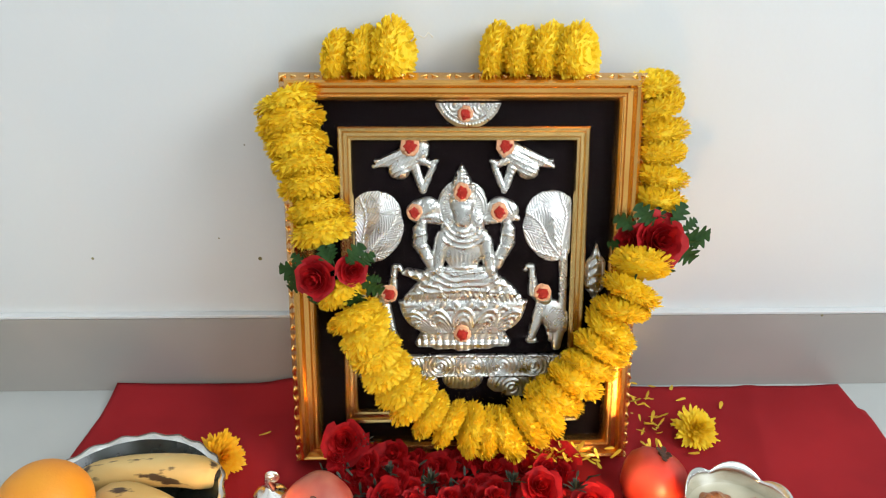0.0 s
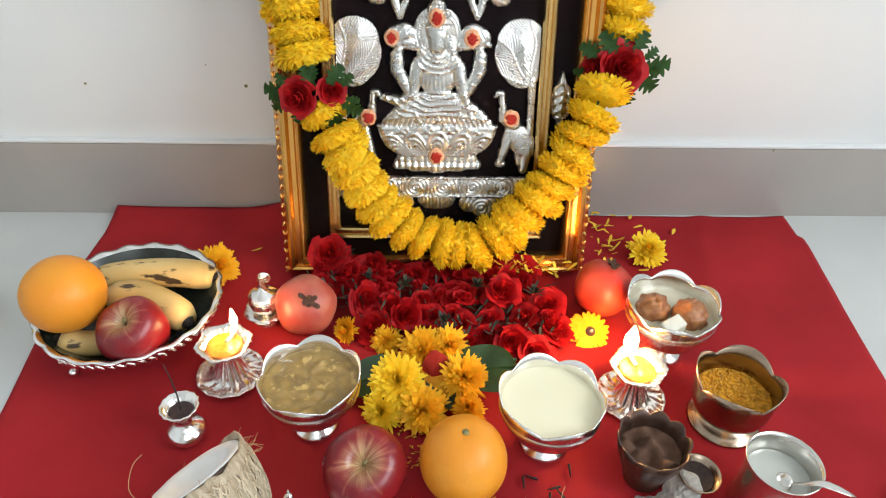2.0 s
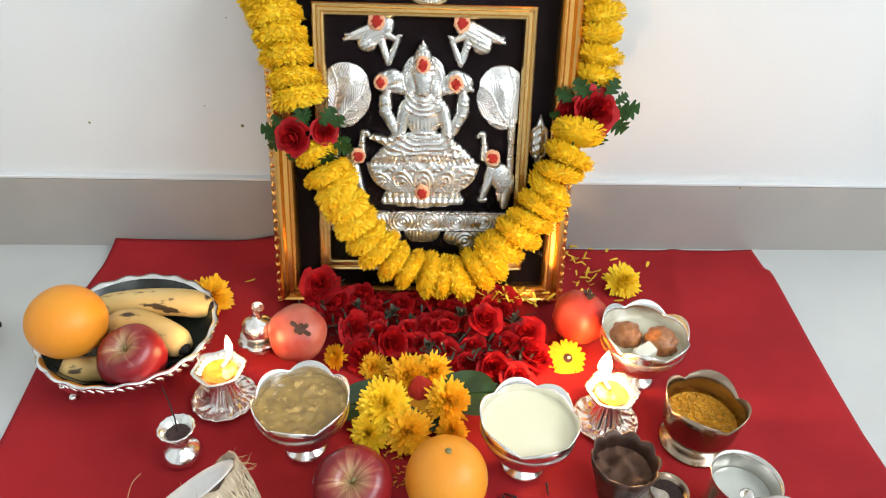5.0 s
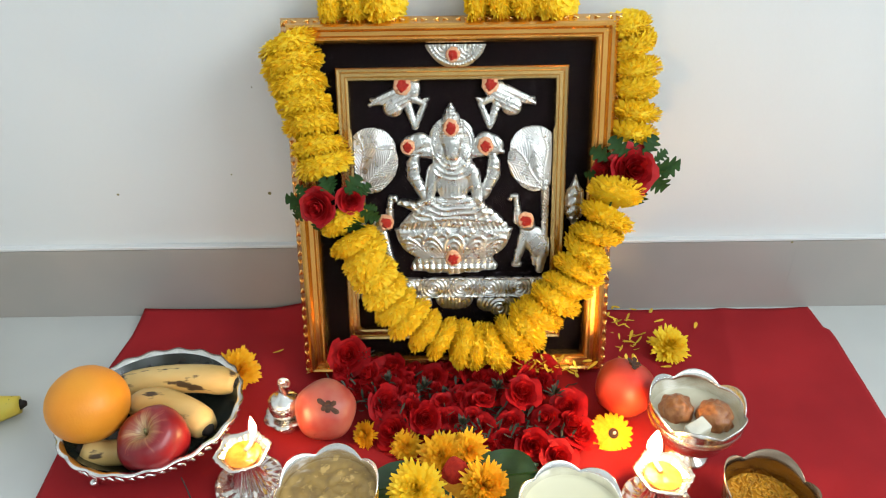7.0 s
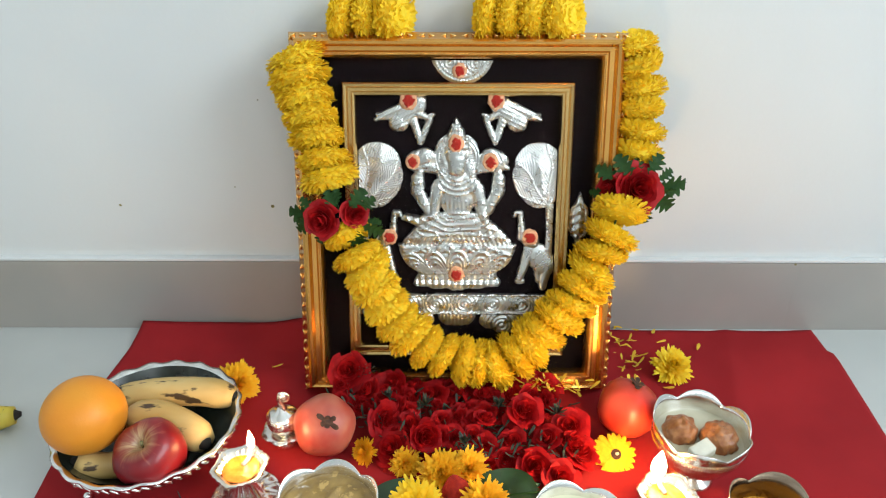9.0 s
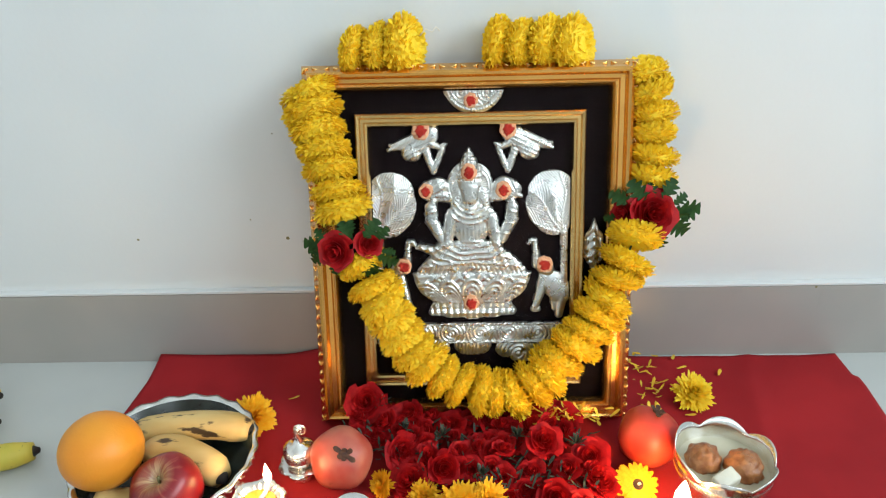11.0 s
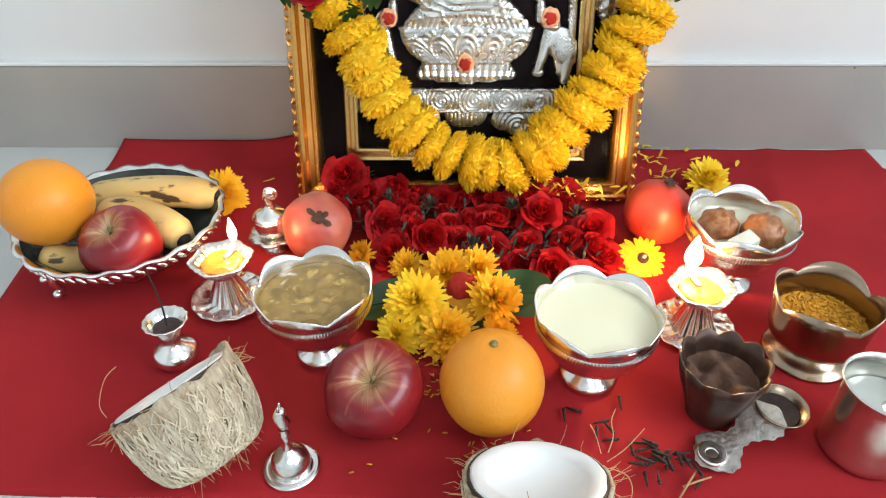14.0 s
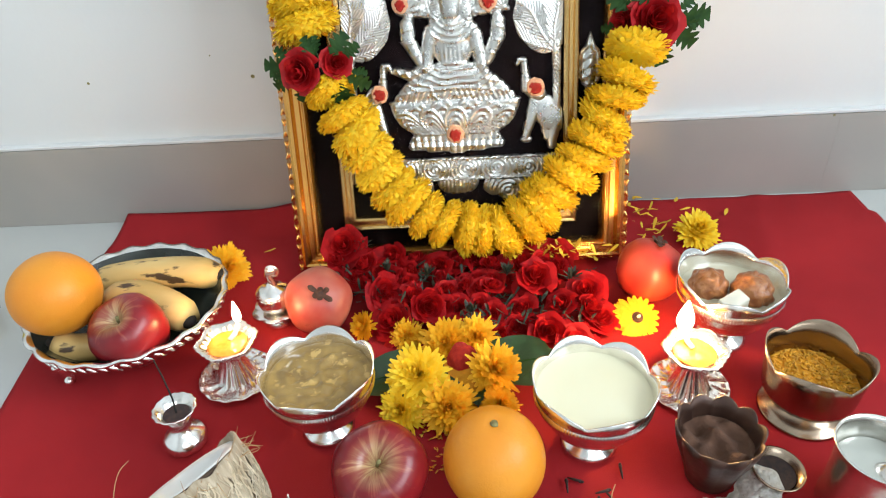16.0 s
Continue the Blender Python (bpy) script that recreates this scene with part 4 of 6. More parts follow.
def rose_knot(place, roses, leaves, seed):
    for k, (off, way, r) in enumerate(roses):
        head = part("rose", rose_head(seed + k, r), M["rose_dark"], garland, "deep red rose", aim(place + Vector(off), way, 40 * k))
    rr = random.Random(seed)
    leaves = leaves + [((0.026 * math.sin(k * 0.9), -0.001, 0.013 * math.cos(k * 0.9)), math.degrees(k * 0.9), rr.uniform(-15, 15), rr.uniform(0.013, 0.019)) for k in range(7)]
    for off, yaw, pitch, L in leaves:
        part("leaf", lobed_leaf(rr.randrange(99), L * 1.08, L * 0.85), M["green"], garland, "green toothed leaf", Matrix.Translation(place + Vector(off) * 1.15 + Vector((0, -0.007, 0))) @ pose(0, 0, 0, pitch, 0, 0) @ pose(0, 0, 0, 0, yaw, 0) @ pose(0, 0, 0, 90, 0, 0))


rose_knot(left_rose, [((-0.014, -0.012, -0.001), (-0.25, -0.9, 0.3), 0.0165), ((0.016, -0.010, 0.005), (0.4, -0.85, 0.35), 0.0125)],
          [((-0.02, 0, 0.0), -80, 0, 0.026), ((0.0, -0.006, 0.012), -30, -10, 0.018), ((0.012, -0.006, 0.012), 40, -10, 0.022), ((0.012, -0.008, -0.008), 160, 12, 0.026), ((-0.006, -0.006, -0.008), 200, 8, 0.022), ((0.022, -0.004, -0.006), 120, 5, 0.022), ((-0.022, 0, -0.006), 240, 5, 0.02)], 31)
rose_knot(right_rose, [((0.0, -0.010, 0.0), (0.1, -0.85, 0.45), 0.022), ((-0.024, -0.006, 0.0), (-0.7, -0.6, 0.25), 0.013)],
          [((0.02, 0, 0.0), 85, 0, 0.030), ((0.018, 0, -0.006), 130, 0, 0.028), ((0.004, -0.004, -0.014), 160, 8, 0.030), ((-0.006, -0.004, 0.014), -40, -8, 0.024), ((0.01, -0.002, 0.014), 30, -8, 0.022), ((-0.018, -0.002, 0.012), -70, -5, 0.022)], 57)

part("loose_thread", tube([in_picture(-0.046, 0.004, 0.418), in_picture(-0.040, 0.006, 0.424), in_picture(-0.034, 0.006, 0.421), in_picture(-0.030, 0.008, 0.426), in_picture(-0.026, 0.008, 0.422)], 0.0007, 6), M["cotton"], garland, "loose white thread end")

# flower heads standing on the top rail
for k, (u, v, tilt, s) in enumerate(((-0.113, 0.404, -8, 0.90), (-0.087, 0.406, 4, 0.86), (-0.062, 0.409, 6, 1.02), (0.032, 0.409, -4, 0.94), (0.056, 0.407, 3, 0.90), (0.081, 0.408, 8, 0.94), (0.108, 0.406, 16, 0.96))):
    ob = new("chrysanthemum", POMS[k % 5])
    ob.matrix_basis = aim(in_picture(u, 0.006, v), (math.cos(radians(tilt)), (-0.30, -0.45, -0.55, -0.45, -0.65, -0.75, -0.9)[k], math.sin(radians(tilt))), 50 * k, s * 1.04)
    tagged(ob, "yellow chrysanthemum head standing on the top of the frame", "flower", "flowers on the frame")

# ---- vessels ----
def petal_rim(lobes, first, rise, phase=0.0, flare=0.0):
    """Bends the profile from point `first` on into scallops."""
    def mod(a, k, r, z, last=None):
        w = abs(math.sin(lobes * (a + phase) / 2))
        f = rise.get(k, 0.0)
        return r + flare * f * (w - 0.6), z + f * (w ** 0.8 - 0.5)
    return mod


def dessert_bowl(place, spin, label, size=1.0, height=1.0):
    bowl = thing("dessert_bowl", label, "bowl", pose(*place, 0, 0, spin) @ Matrix.Diagonal((size, size, height, 1)), "silver dessert bowls")
    prof = [(0.0, 0.0), (0.0215, 0.0), (0.0225, 0.0015), (0.020, 0.004), (0.0135, 0.0075), (0.011, 0.011), (0.0135, 0.0145), (0.024, 0.020), (0.034, 0.029), (0.0405, 0.040), (0.0425, 0.047), (0.0440, 0.0495), (0.0440, 0.0520), (0.0448, 0.058), (0.0462, 0.0640),
            (0.0452, 0.0640), (0.0436, 0.058), (0.0426, 0.052), (0.0412, 0.046), (0.039, 0.040), (0.0325, 0.030), (0.022, 0.0215), (0.0, 0.0185)]
    part("bowl_body", lathe(prof, 120, petal_rim(6, 13, {13: 0.0035, 14: 0.0090, 15: 0.0090, 16: 0.0035}, 0.3, 0.25)), M["silver"], bowl)
    band = [(0.0430, 0.0464), (0.0442, 0.0474), (0.0450, 0.0500), (0.0453, 0.0530), (0.0446, 0.0545)]
    part("ribbed_band", lathe(band, 480, lambda a, k, r, z: (r + (0.00032 * math.sin(120 * a) if 1 <= k <= 3 else 0), z)), M["silver"], bowl, "finely ribbed silver band")
    return bowl


def surface(name, r, z, mat, parent, label, wave=0.0, freq=60.0, n=40, rings=14):
    """A round pool of food or liquid."""
    prof = [(r * (1 - k / rings), z) for k in range(rings)] + [(0.0, z)]
    bm = lathe(prof, n)
    for v in bm.verts:
        edge = min(1.0, (r - Vector((v.co.x, v.co.y)).length) / (0.15 * r))
        v.co.z += wave * noise.noise(Vector((v.co.x * freq, v.co.y * freq, 3.1))) * edge - 0.0008 * (edge < 0.05)
    return part(name, bm, mat, parent, label)


b1 = dessert_bowl((-0.1085, -0.3440, CLOTH), 10, "silver scalloped dessert bowl filled with brown pudding", 0.935, 1.02)
surface("pudding", 0.0432, 0.0545, M["payasam"], b1, "lumpy brown sweet pudding", 0.0035, 130, 64, 26)
b2 = dessert_bowl((0.0945, -0.367, CLOTH), 30, "silver scalloped dessert bowl filled with pale milk", 0.955, 1.02)
surface("milk", 0.0432, 0.0545, M["milk"], b2, "creamy milk", 0.0002, 40)
b3 = dessert_bowl((0.2295, -0.2560, CLOTH), 0, "silver scalloped dessert bowl with brown sweets in syrup", 0.97, 1.06)
surface("syrup", 0.0422, 0.0490, M["cream"], b3, "cream coloured syrup", 0.0004, 60)
for k, (x, y, z, r) in enumerate(((-0.017, 0.006, 0.051, 0.0165), (0.0165, -0.006, 0.052, 0.0178))):
    part("sweet", blob(r, 40, 26, (1, 1, 0.92), 0.16, 190, k), M["sweet"], b3, "brown fried milk sweet", pose(x, y, z))
curd = boxes((-0.011, 0.011, -0.007, 0.007, -0.006, 0.006), bevel=0.0015)
part("curd_piece", curd, M["curd"], b3, "white piece of curd", pose(-0.005, -0.022, 0.053, 10, -12, 25))

# fruit bowl on small feet
fruit_bowl = thing("fruit_bowl", "round silver bowl with scalloped rim and dark inside, holding fruit", "bowl", pose(-0.2975, -0.2330, CLOTH) @ Matrix.Diagonal((0.97, 0.97, 1.0, 1)))
prof = [(0.0, 0.012), (0.030, 0.012), (0.050, 0.017), (0.068, 0.027), (0.080, 0.040), (0.0855, 0.0475), (0.0895, 0.0505), (0.0900, 0.0530), (0.0860, 0.0530), (0.0825, 0.0505), (0.0785, 0.045), (0.066, 0.0305), (0.049, 0.0205), (0.030, 0.0155), (0.0, 0.0155)]
part("bowl_body", lathe(prof, 160, lambda a, k, r, z: (r * (1 + (0.012 * math.sin(20 * a) if 5 <= k <= 8 else 0)), z + (0.0012 * math.cos(20 * a) if 5 <= k <= 8 else 0))), M["silver"], fruit_bowl)
# inner surface in a greenish black of its own material
part("bowl_inside", lathe([(0.0832, 0.0515), (0.0790, 0.0462), (0.0662, 0.0317), (0.0492, 0.0217), (0.030, 0.0165), (0.0, 0.0165)], 80), M["dark_inside"], fruit_bowl, "dark glossy inner surface")
rope = bmesh.new()
for k in range(60):
    a = 2 * math.pi * k / 60
    bmesh.ops.create_uvsphere(rope, u_segments=8, v_segments=6, radius=1, matrix=Matrix.Translation((0.0868 * math.cos(a), 0.0868 * math.sin(a), 0.0455)) @ pose(0, 0, 0, 0, 0, math.degrees(a) + 90) @ pose(0, 0, 0, 0, 35, 0) @ Matrix.Diagonal((0.0052, 0.0013, 0.0020, 1)))
part("rope_band", rope, M["silver"], fruit_bowl, "twisted silver band under the rim")
for a in (228, 348, 108):
    c, s = math.cos(radians(a)), math.sin(radians(a))
    foot = tube([(0.070 * c, 0.070 * s, 0.030), (0.074 * c, 0.074 * s, 0.018), (0.069 * c, 0.069 * s, 0.009), (0.072 * c, 0.072 * s, 0.0035)], [0.004, 0.0045, 0.003, 0.0042], 10)
    bmesh.ops.create_uvsphere(foot, u_segments=10, v_segments=8, radius=0.0045, matrix=Matrix.Translation((0.0735 * c, 0.0735 * s, 0.0045)))
    bmesh.ops.create_uvsphere(foot, u_segments=10, v_segments=8, radius=0.0042, matrix=Matrix.Translation((0.0780 * c, 0.0780 * s, 0.024)))
    part("foot", foot, M["silver"], fruit_bowl)

# lobed steel cup with yellow rice
cup = thing("rice_cup", "lobed bronze-toned steel cup on a wide foot, holding yellow turmeric rice", "cup", pose(0.2650, -0.3425, CLOTH, 0, 0, 25) @ Matrix.Diagonal((0.965, 0.965, 0.96, 1)))
prof = [(0.0, 0.0), (0.0325, 0.0), (0.0338, 0.0012), (0.0325, 0.003), (0.026, 0.0060), (0.0185, 0.0100), (0.0185, 0.0130), (0.027, 0.0165), (0.0325, 0.0210), (0.0350, 0.028), (0.0360, 0.038), (0.0368, 0.050), (0.0385, 0.0600),
        (0.0377, 0.0600), (0.0360, 0.050), (0.0352, 0.038), (0.0342, 0.029), (0.0315, 0.0222), (0.026, 0.0180), (0.0, 0.0175)]
part("cup_body", lathe(prof, 120, petal_rim(4, 11, {11: 0.004, 12: 0.0115, 13: 0.0115, 14: 0.004}, 0.2, 0.2)), M["bronzed"], cup)
surface("rice_bed", 0.0348, 0.036, M["turmeric"], cup, "yellow rice heap", 0.004, 60)
grains = bmesh.new()
rnd = random.Random(12)
for k in range(420):
    a, r = rnd.uniform(0, 6.283), 0.0330 * math.sqrt(rnd.random())
    p = Vector((r * math.cos(a), r * math.sin(a), 0.0366 + 0.004 * noise.noise(Vector((r * math.cos(a) * 60, r * math.sin(a) * 60, 3.1)))))
    bmesh.ops.create_icosphere(grains, subdivisions=1, radius=1, matrix=Matrix.Translation(p) @ pose(0, 0, 0, rnd.uniform(-25, 25), rnd.uniform(-25, 25), rnd.uniform(0, 360)) @ Matrix.Diagonal((0.0030, 0.0010, 0.0010, 1)))
tagged(part("rice_grains", grains, M["rice"], cup, "loose yellow rice grains"), kind="stuff")

# dark scalloped cup with powder
dark_cup = thing("powder_cup", "dark tarnished scalloped metal cup half full of brown powder", "cup", pose(0.1745, -0.4010, CLOTH, 0, 0, 10) @ Matrix.Diagonal((0.97, 0.97, 1.04, 1)))
prof = [(0.0, 0.0), (0.0160, 0.0), (0.0172, 0.002), (0.0180, 0.008), (0.0208, 0.018), (0.0245, 0.030), (0.0272, 0.040), (0.0290, 0.0465), (0.0278, 0.0465), (0.0258, 0.040), (0.0232, 0.030), (0.0195, 0.018), (0.016, 0.006), (0.0, 0.005)]
part("cup_body", lathe(prof, 120, lambda a, k, r, z: (r * (1 + (0.075 * abs(math.sin(5 * a)) * min(1, z / 0.03) if 3 <= k <= 11 else 0)), z + (0.0042 * abs(math.sin(5 * a)) if k in (7, 8) else 0))), M["copper_dark"], dark_cup)
surface("powder", 0.0258, 0.0350, M["powder"], dark_cup, "fine brown powder", 0.011, 75, 56, 20)

# tumbler of water with a spoon
tumbler = thing("water_tumbler", "short steel tumbler with flared lip, full of water", "tumbler", pose(0.2665, -0.4295, CLOTH) @ Matrix.Diagonal((0.95, 0.95, 0.97, 1)))
prof = [(0.0, 0.0), (0.0268, 0.0), (0.0284, 0.0018), (0.0284, 0.006), (0.0274, 0.010), (0.0268, 0.020), (0.0267, 0.038), (0.0272, 0.052), (0.0286, 0.0580), (0.0300, 0.0615), (0.0305, 0.0625), (0.0296, 0.0627), (0.0282, 0.0585), (0.0264, 0.052), (0.0259, 0.03), (0.0259, 0.004), (0.0, 0.003)]
part("tumbler_body", lathe(prof, 96), M["steel"], tumbler)
surface("water", 0.0261, 0.0450, M["water"], tumbler, "clear water", 0.0)
spoon = thing("ritual_spoon", "small steel spoon resting in the tumbler of water", "spoon", pose(0, 0, 0))
part("handle", tube([(0.272, -0.4400, 0.0500), (0.2775, -0.4450, 0.0585), (0.2840, -0.4488, 0.0645), (0.2900, -0.4510, 0.0650), (0.2972, -0.4540, 0.0640), (0.3030, -0.4570, 0.0630), (0.3075, -0.4592, 0.0625)],
                    [0.0022, 0.0028, 0.0036, 0.0044, 0.0040, 0.0026, 0.0008], 12, 0.22), M["steel"], spoon)
part("spoon_bowl", blob(0.0085, 18, 10, (1.15, 1, 0.45)), M["steel"], spoon, m=pose(0.267, -0.4355, 0.0445, 0, -50, 0))


# oil lamps
def oil_lamp(place, spin, flame_way, power, tall=1.0, wide=1.0):
    lamp = thing("oil_lamp", "small silver oil lamp with petalled cup, lit wick and spiral-fluted dish", "oil lamp", pose(*place), "pair of lamps")
    dish = [(0.0, 0.0), (0.0275, 0.0), (0.0305, 0.002), (0.0325, 0.0052), (0.0318, 0.0062), (0.0290, 0.0046), (0.024, 0.0042), (0.017, 0.0055), (0.0125, 0.0090), (0.0, 0.0100)]
    bm = lathe(dish, 120, lambda a, k, r, z: (r, z + (0.0011 * math.sin(14 * a + r * 260) if 4 <= k <= 7 else 0)))
    part("dish", bm, M["silver"], lamp)
    stem = [(0.0165, 0.0052), (0.0140, 0.0105), (0.0105, 0.0190), (0.0078, 0.0270), (0.0072, 0.0310), (0.0095, 0.0330), (0.0, 0.0335)]
    part("fluted_stem", lathe(stem, 72, lambda a, k, r, z: (r * (1 + (0.12 * abs(math.sin(6 * a)) if k < 5 else 0)), z)), M["silver"], lamp)
    cup_prof = [(0.0, 0.0310), (0.0085, 0.0315), (0.0155, 0.0350), (0.0205, 0.0400), (0.0238, 0.0440), (0.0250, 0.0450), (0.0240, 0.0457), (0.0190, 0.0436), (0.0168, 0.0412), (0.0120, 0.0390), (0.0, 0.0380)]
    part("lamp_cup", lathe(cup_prof, 120, lambda a, k, r, z: (r * (1 + (0.10 * (abs(math.cos(3 * (a - radians(spin)))) ** 3 - 0.3) + 0.02 * math.sin(24 * a) if 3 <= k <= 8 else 0)), z + (0.0012 * abs(math.cos(3 * (a - radians(spin)))) if 4 <= k <= 6 else 0))), M["silver"], lamp)
    oil = surface("oil", 0.0166, 0.0424, M["oil"], lamp, "yellow ghee", 0.0016, 160, 48, 16)
    fx, fy = 0.0165 * math.cos(radians(flame_way)), 0.0165 * math.sin(radians(flame_way))
    wick = part("wick", tube([(0.2 * fx, 0.2 * fy, 0.0430), (0.6 * fx, 0.6 * fy, 0.0445), (0.95 * fx, 0.95 * fy, 0.0490), (fx, fy, 0.0535)], [0.0022, 0.0022, 0.0018, 0.0010], 8), M["cotton"], lamp, "twisted cotton wick")
    part("burnt_tip", blob(0.0013, 10, 8, (1, 1, 1.6)), M["ash"], wick, "", pose(fx, fy, 0.0530))
    fl = part("flame", lathe([(0.0, -0.002), (0.0018, -0.0006), (0.0029, 0.0030), (0.0028, 0.0068), (0.0017, 0.0120), (0.0007, 0.0160), (0.0, 0.0180)], 20), M["flame"], lamp, "small yellow flame", pose(fx, fy, 0.0550) @ Matrix.Diagonal((wide, wide, tall, 1)))
    fl.visible_shadow = False
    flame_light((place[0] + fx, place[1] + fy, place[2] + 0.062), power)


oil_lamp((-0.1965, -0.2860, CLOTH), 20, 60, 0.22, 1.15, 1.25)
oil_lamp((0.1840, -0.317, CLOTH), 50, 112, 0.92, 1.5, 2.3)

# vermilion box with a bird on its lid
box = thing("vermilion_box", "small silver lidded pot with a bird finial on a petalled saucer", "pot", pose(-0.1745, -0.2115, CLOTH))
part("saucer", lathe([(0.0, 0.0), (0.0120, 0.0), (0.0130, 0.002), (0.009, 0.006), (0.0075, 0.010), (0.014, 0.013), (0.0205, 0.0165), (0.0200, 0.0178), (0.012, 0.0158), (0.0, 0.0150)], 72,
     lambda a, k, r, z: (r * (1 + (0.14 * abs(math.sin(3 * a)) if 5 <= k <= 7 else 0)), z)), M["silver"], box)
part("pot", lathe([(0.0, 0.014), (0.008, 0.015), (0.0135, 0.021), (0.0155, 0.028), (0.0150, 0.0330), (0.0160, 0.0345), (0.0160, 0.0360), (0.0, 0.0360)], 48), M["silver"], box)
part("lid", lathe([(0.0160, 0.0363), (0.0152, 0.0385), (0.0105, 0.0420), (0.0050, 0.0440), (0.0035, 0.0465), (0.0, 0.0470)], 48), M["silver"], box)
bird = tube([(0.004, -0.001, 0.045), (0.001, 0, 0.0500), (-0.001, 0, 0.0555), (0.001, 0, 0.0610), (0.0045, 0, 0.0620), (0.0065, 0, 0.0590)], [0.0028, 0.0034, 0.0030, 0.0036, 0.0034, 0.0012], 12)
bmesh.ops.create_uvsphere(bird, u_segments=14, v_segments=10, radius=1, matrix=Matrix.Translation((0.0038, 0, 0.0605)) @ Matrix.Diagonal((0.0068, 0.0022, 0.0068, 1)))
part("bird_finial", bird, M["silver"], box, "tiny silver bird finial")

# incense holder with a burnt stick
holder = thing("incense_holder", "small silver incense holder with a burnt stick", "incense holder", pose(-0.2190, -0.356, CLOTH))
part("holder_body", lathe([(0.0, 0.0), (0.0120, 0.0), (0.0160, 0.0035), (0.0172, 0.0085), (0.0150, 0.0130), (0.0095, 0.0162), (0.0062, 0.0195), (0.0055, 0.0230), (0.0066, 0.0258), (0.0105, 0.0320), (0.0150, 0.0395), (0.0165, 0.0415), (0.0152, 0.0418),
     (0.0110, 0.0360), (0.0060, 0.0300), (0.0, 0.0285)], 64, lambda a, k, r, z: (r * (1 + (0.03 * math.sin(14 * a) if k in (10, 11, 12) else 0)), z)), M["silver"], holder)
part("ash_bed", lathe([(0.0100, 0.0352), (0.006, 0.0358), (0.0, 0.0360)], 24), M["clove"], holder, "dark incense ash")
part("incense_stick", tube([(0.0, 0.0, 0.033), (0.0002, 0.002, 0.050), (-0.002, 0.004, 0.070), (-0.005, 0.006, 0.086)], [0.0008, 0.0007, 0.0006, 0.0004], 6), M["ash"], holder, "burnt thin stick")

# hand bell
bell = thing("hand_bell", "little silver hand bell with an animal finial", "bell", pose(-0.1110, -0.452, CLOTH))
part("bell_dome", lathe([(0.0, 0.0), (0.0180, 0.0), (0.0188, 0.0010), (0.0182, 0.0026), (0.0160, 0.0030), (0.0142, 0.0018), (0.0130, 0.0030), (0.0130, 0.0065), (0.0120, 0.0110), (0.0096, 0.0155), (0.0060, 0.0185), (0.0032, 0.0200), (0.0022, 0.0220), (0.0, 0.0222)], 64), M["silver"], bell)
part("handle", lathe([(0.0032, 0.0195), (0.0022, 0.0240), (0.0018, 0.0290), (0.0030, 0.0330), (0.0036, 0.0350), (0.0024, 0.0375), (0.0022, 0.0420), (0.0, 0.0425)], 24), M["silver"], bell)
fin = tube([(0.0, 0, 0.0405), (0.0008, 0, 0.0460), (-0.0008, 0, 0.0520), (0.0006, 0, 0.0560), (0.0024, -0.0004, 0.0575)], [0.0034, 0.0046, 0.0040, 0.0034, 0.0016], 12)
for s in (-1, 1):
    bmesh.ops.create_cone(fin, cap_ends=True, segments=8, radius1=0.0013, radius2=0.0002, depth=0.0036, matrix=Matrix.Translation((0, 0.0018 * s, 0.0600)))
part("animal_finial", fin, M["silver"], bell, "tiny silver animal finial")


# ---- fruit ----
def orange_fruit(place, r, tilt, label, flat=0.965):
    ob = thing("orange", label, "orange", pose(*place, *tilt), "oranges")
    bm = blob(r, 64, 40, (1, 1, flat), 0.03, 22, r * 100)
    for v in bm.verts:
        if v.co.z > 0:
            d = Vector((v.co.x, v.co.y)).length
            v.co.z -= 0.0016 * math.exp(-(d / 0.006) ** 2)
    part("peel", bm, M["orange"], ob)
    part("stem_end", blob(0.0030, 10, 6, (1, 1, 0.35), 0.3, 500), M["stem"], ob, "dry green stem end", pose(0, 0, flat * r - 0.0012))


orange_fruit((0.0205, -0.4085, CLOTH + 0.0366), 0.0354, (0, 0, 0), "ripe orange standing on the red cloth", 1.04)
orange_fruit((-0.3410, -0.2590, 0.0840), 0.0370, (168, 8, 0), "large ripe orange on top of the bananas", 0.955)


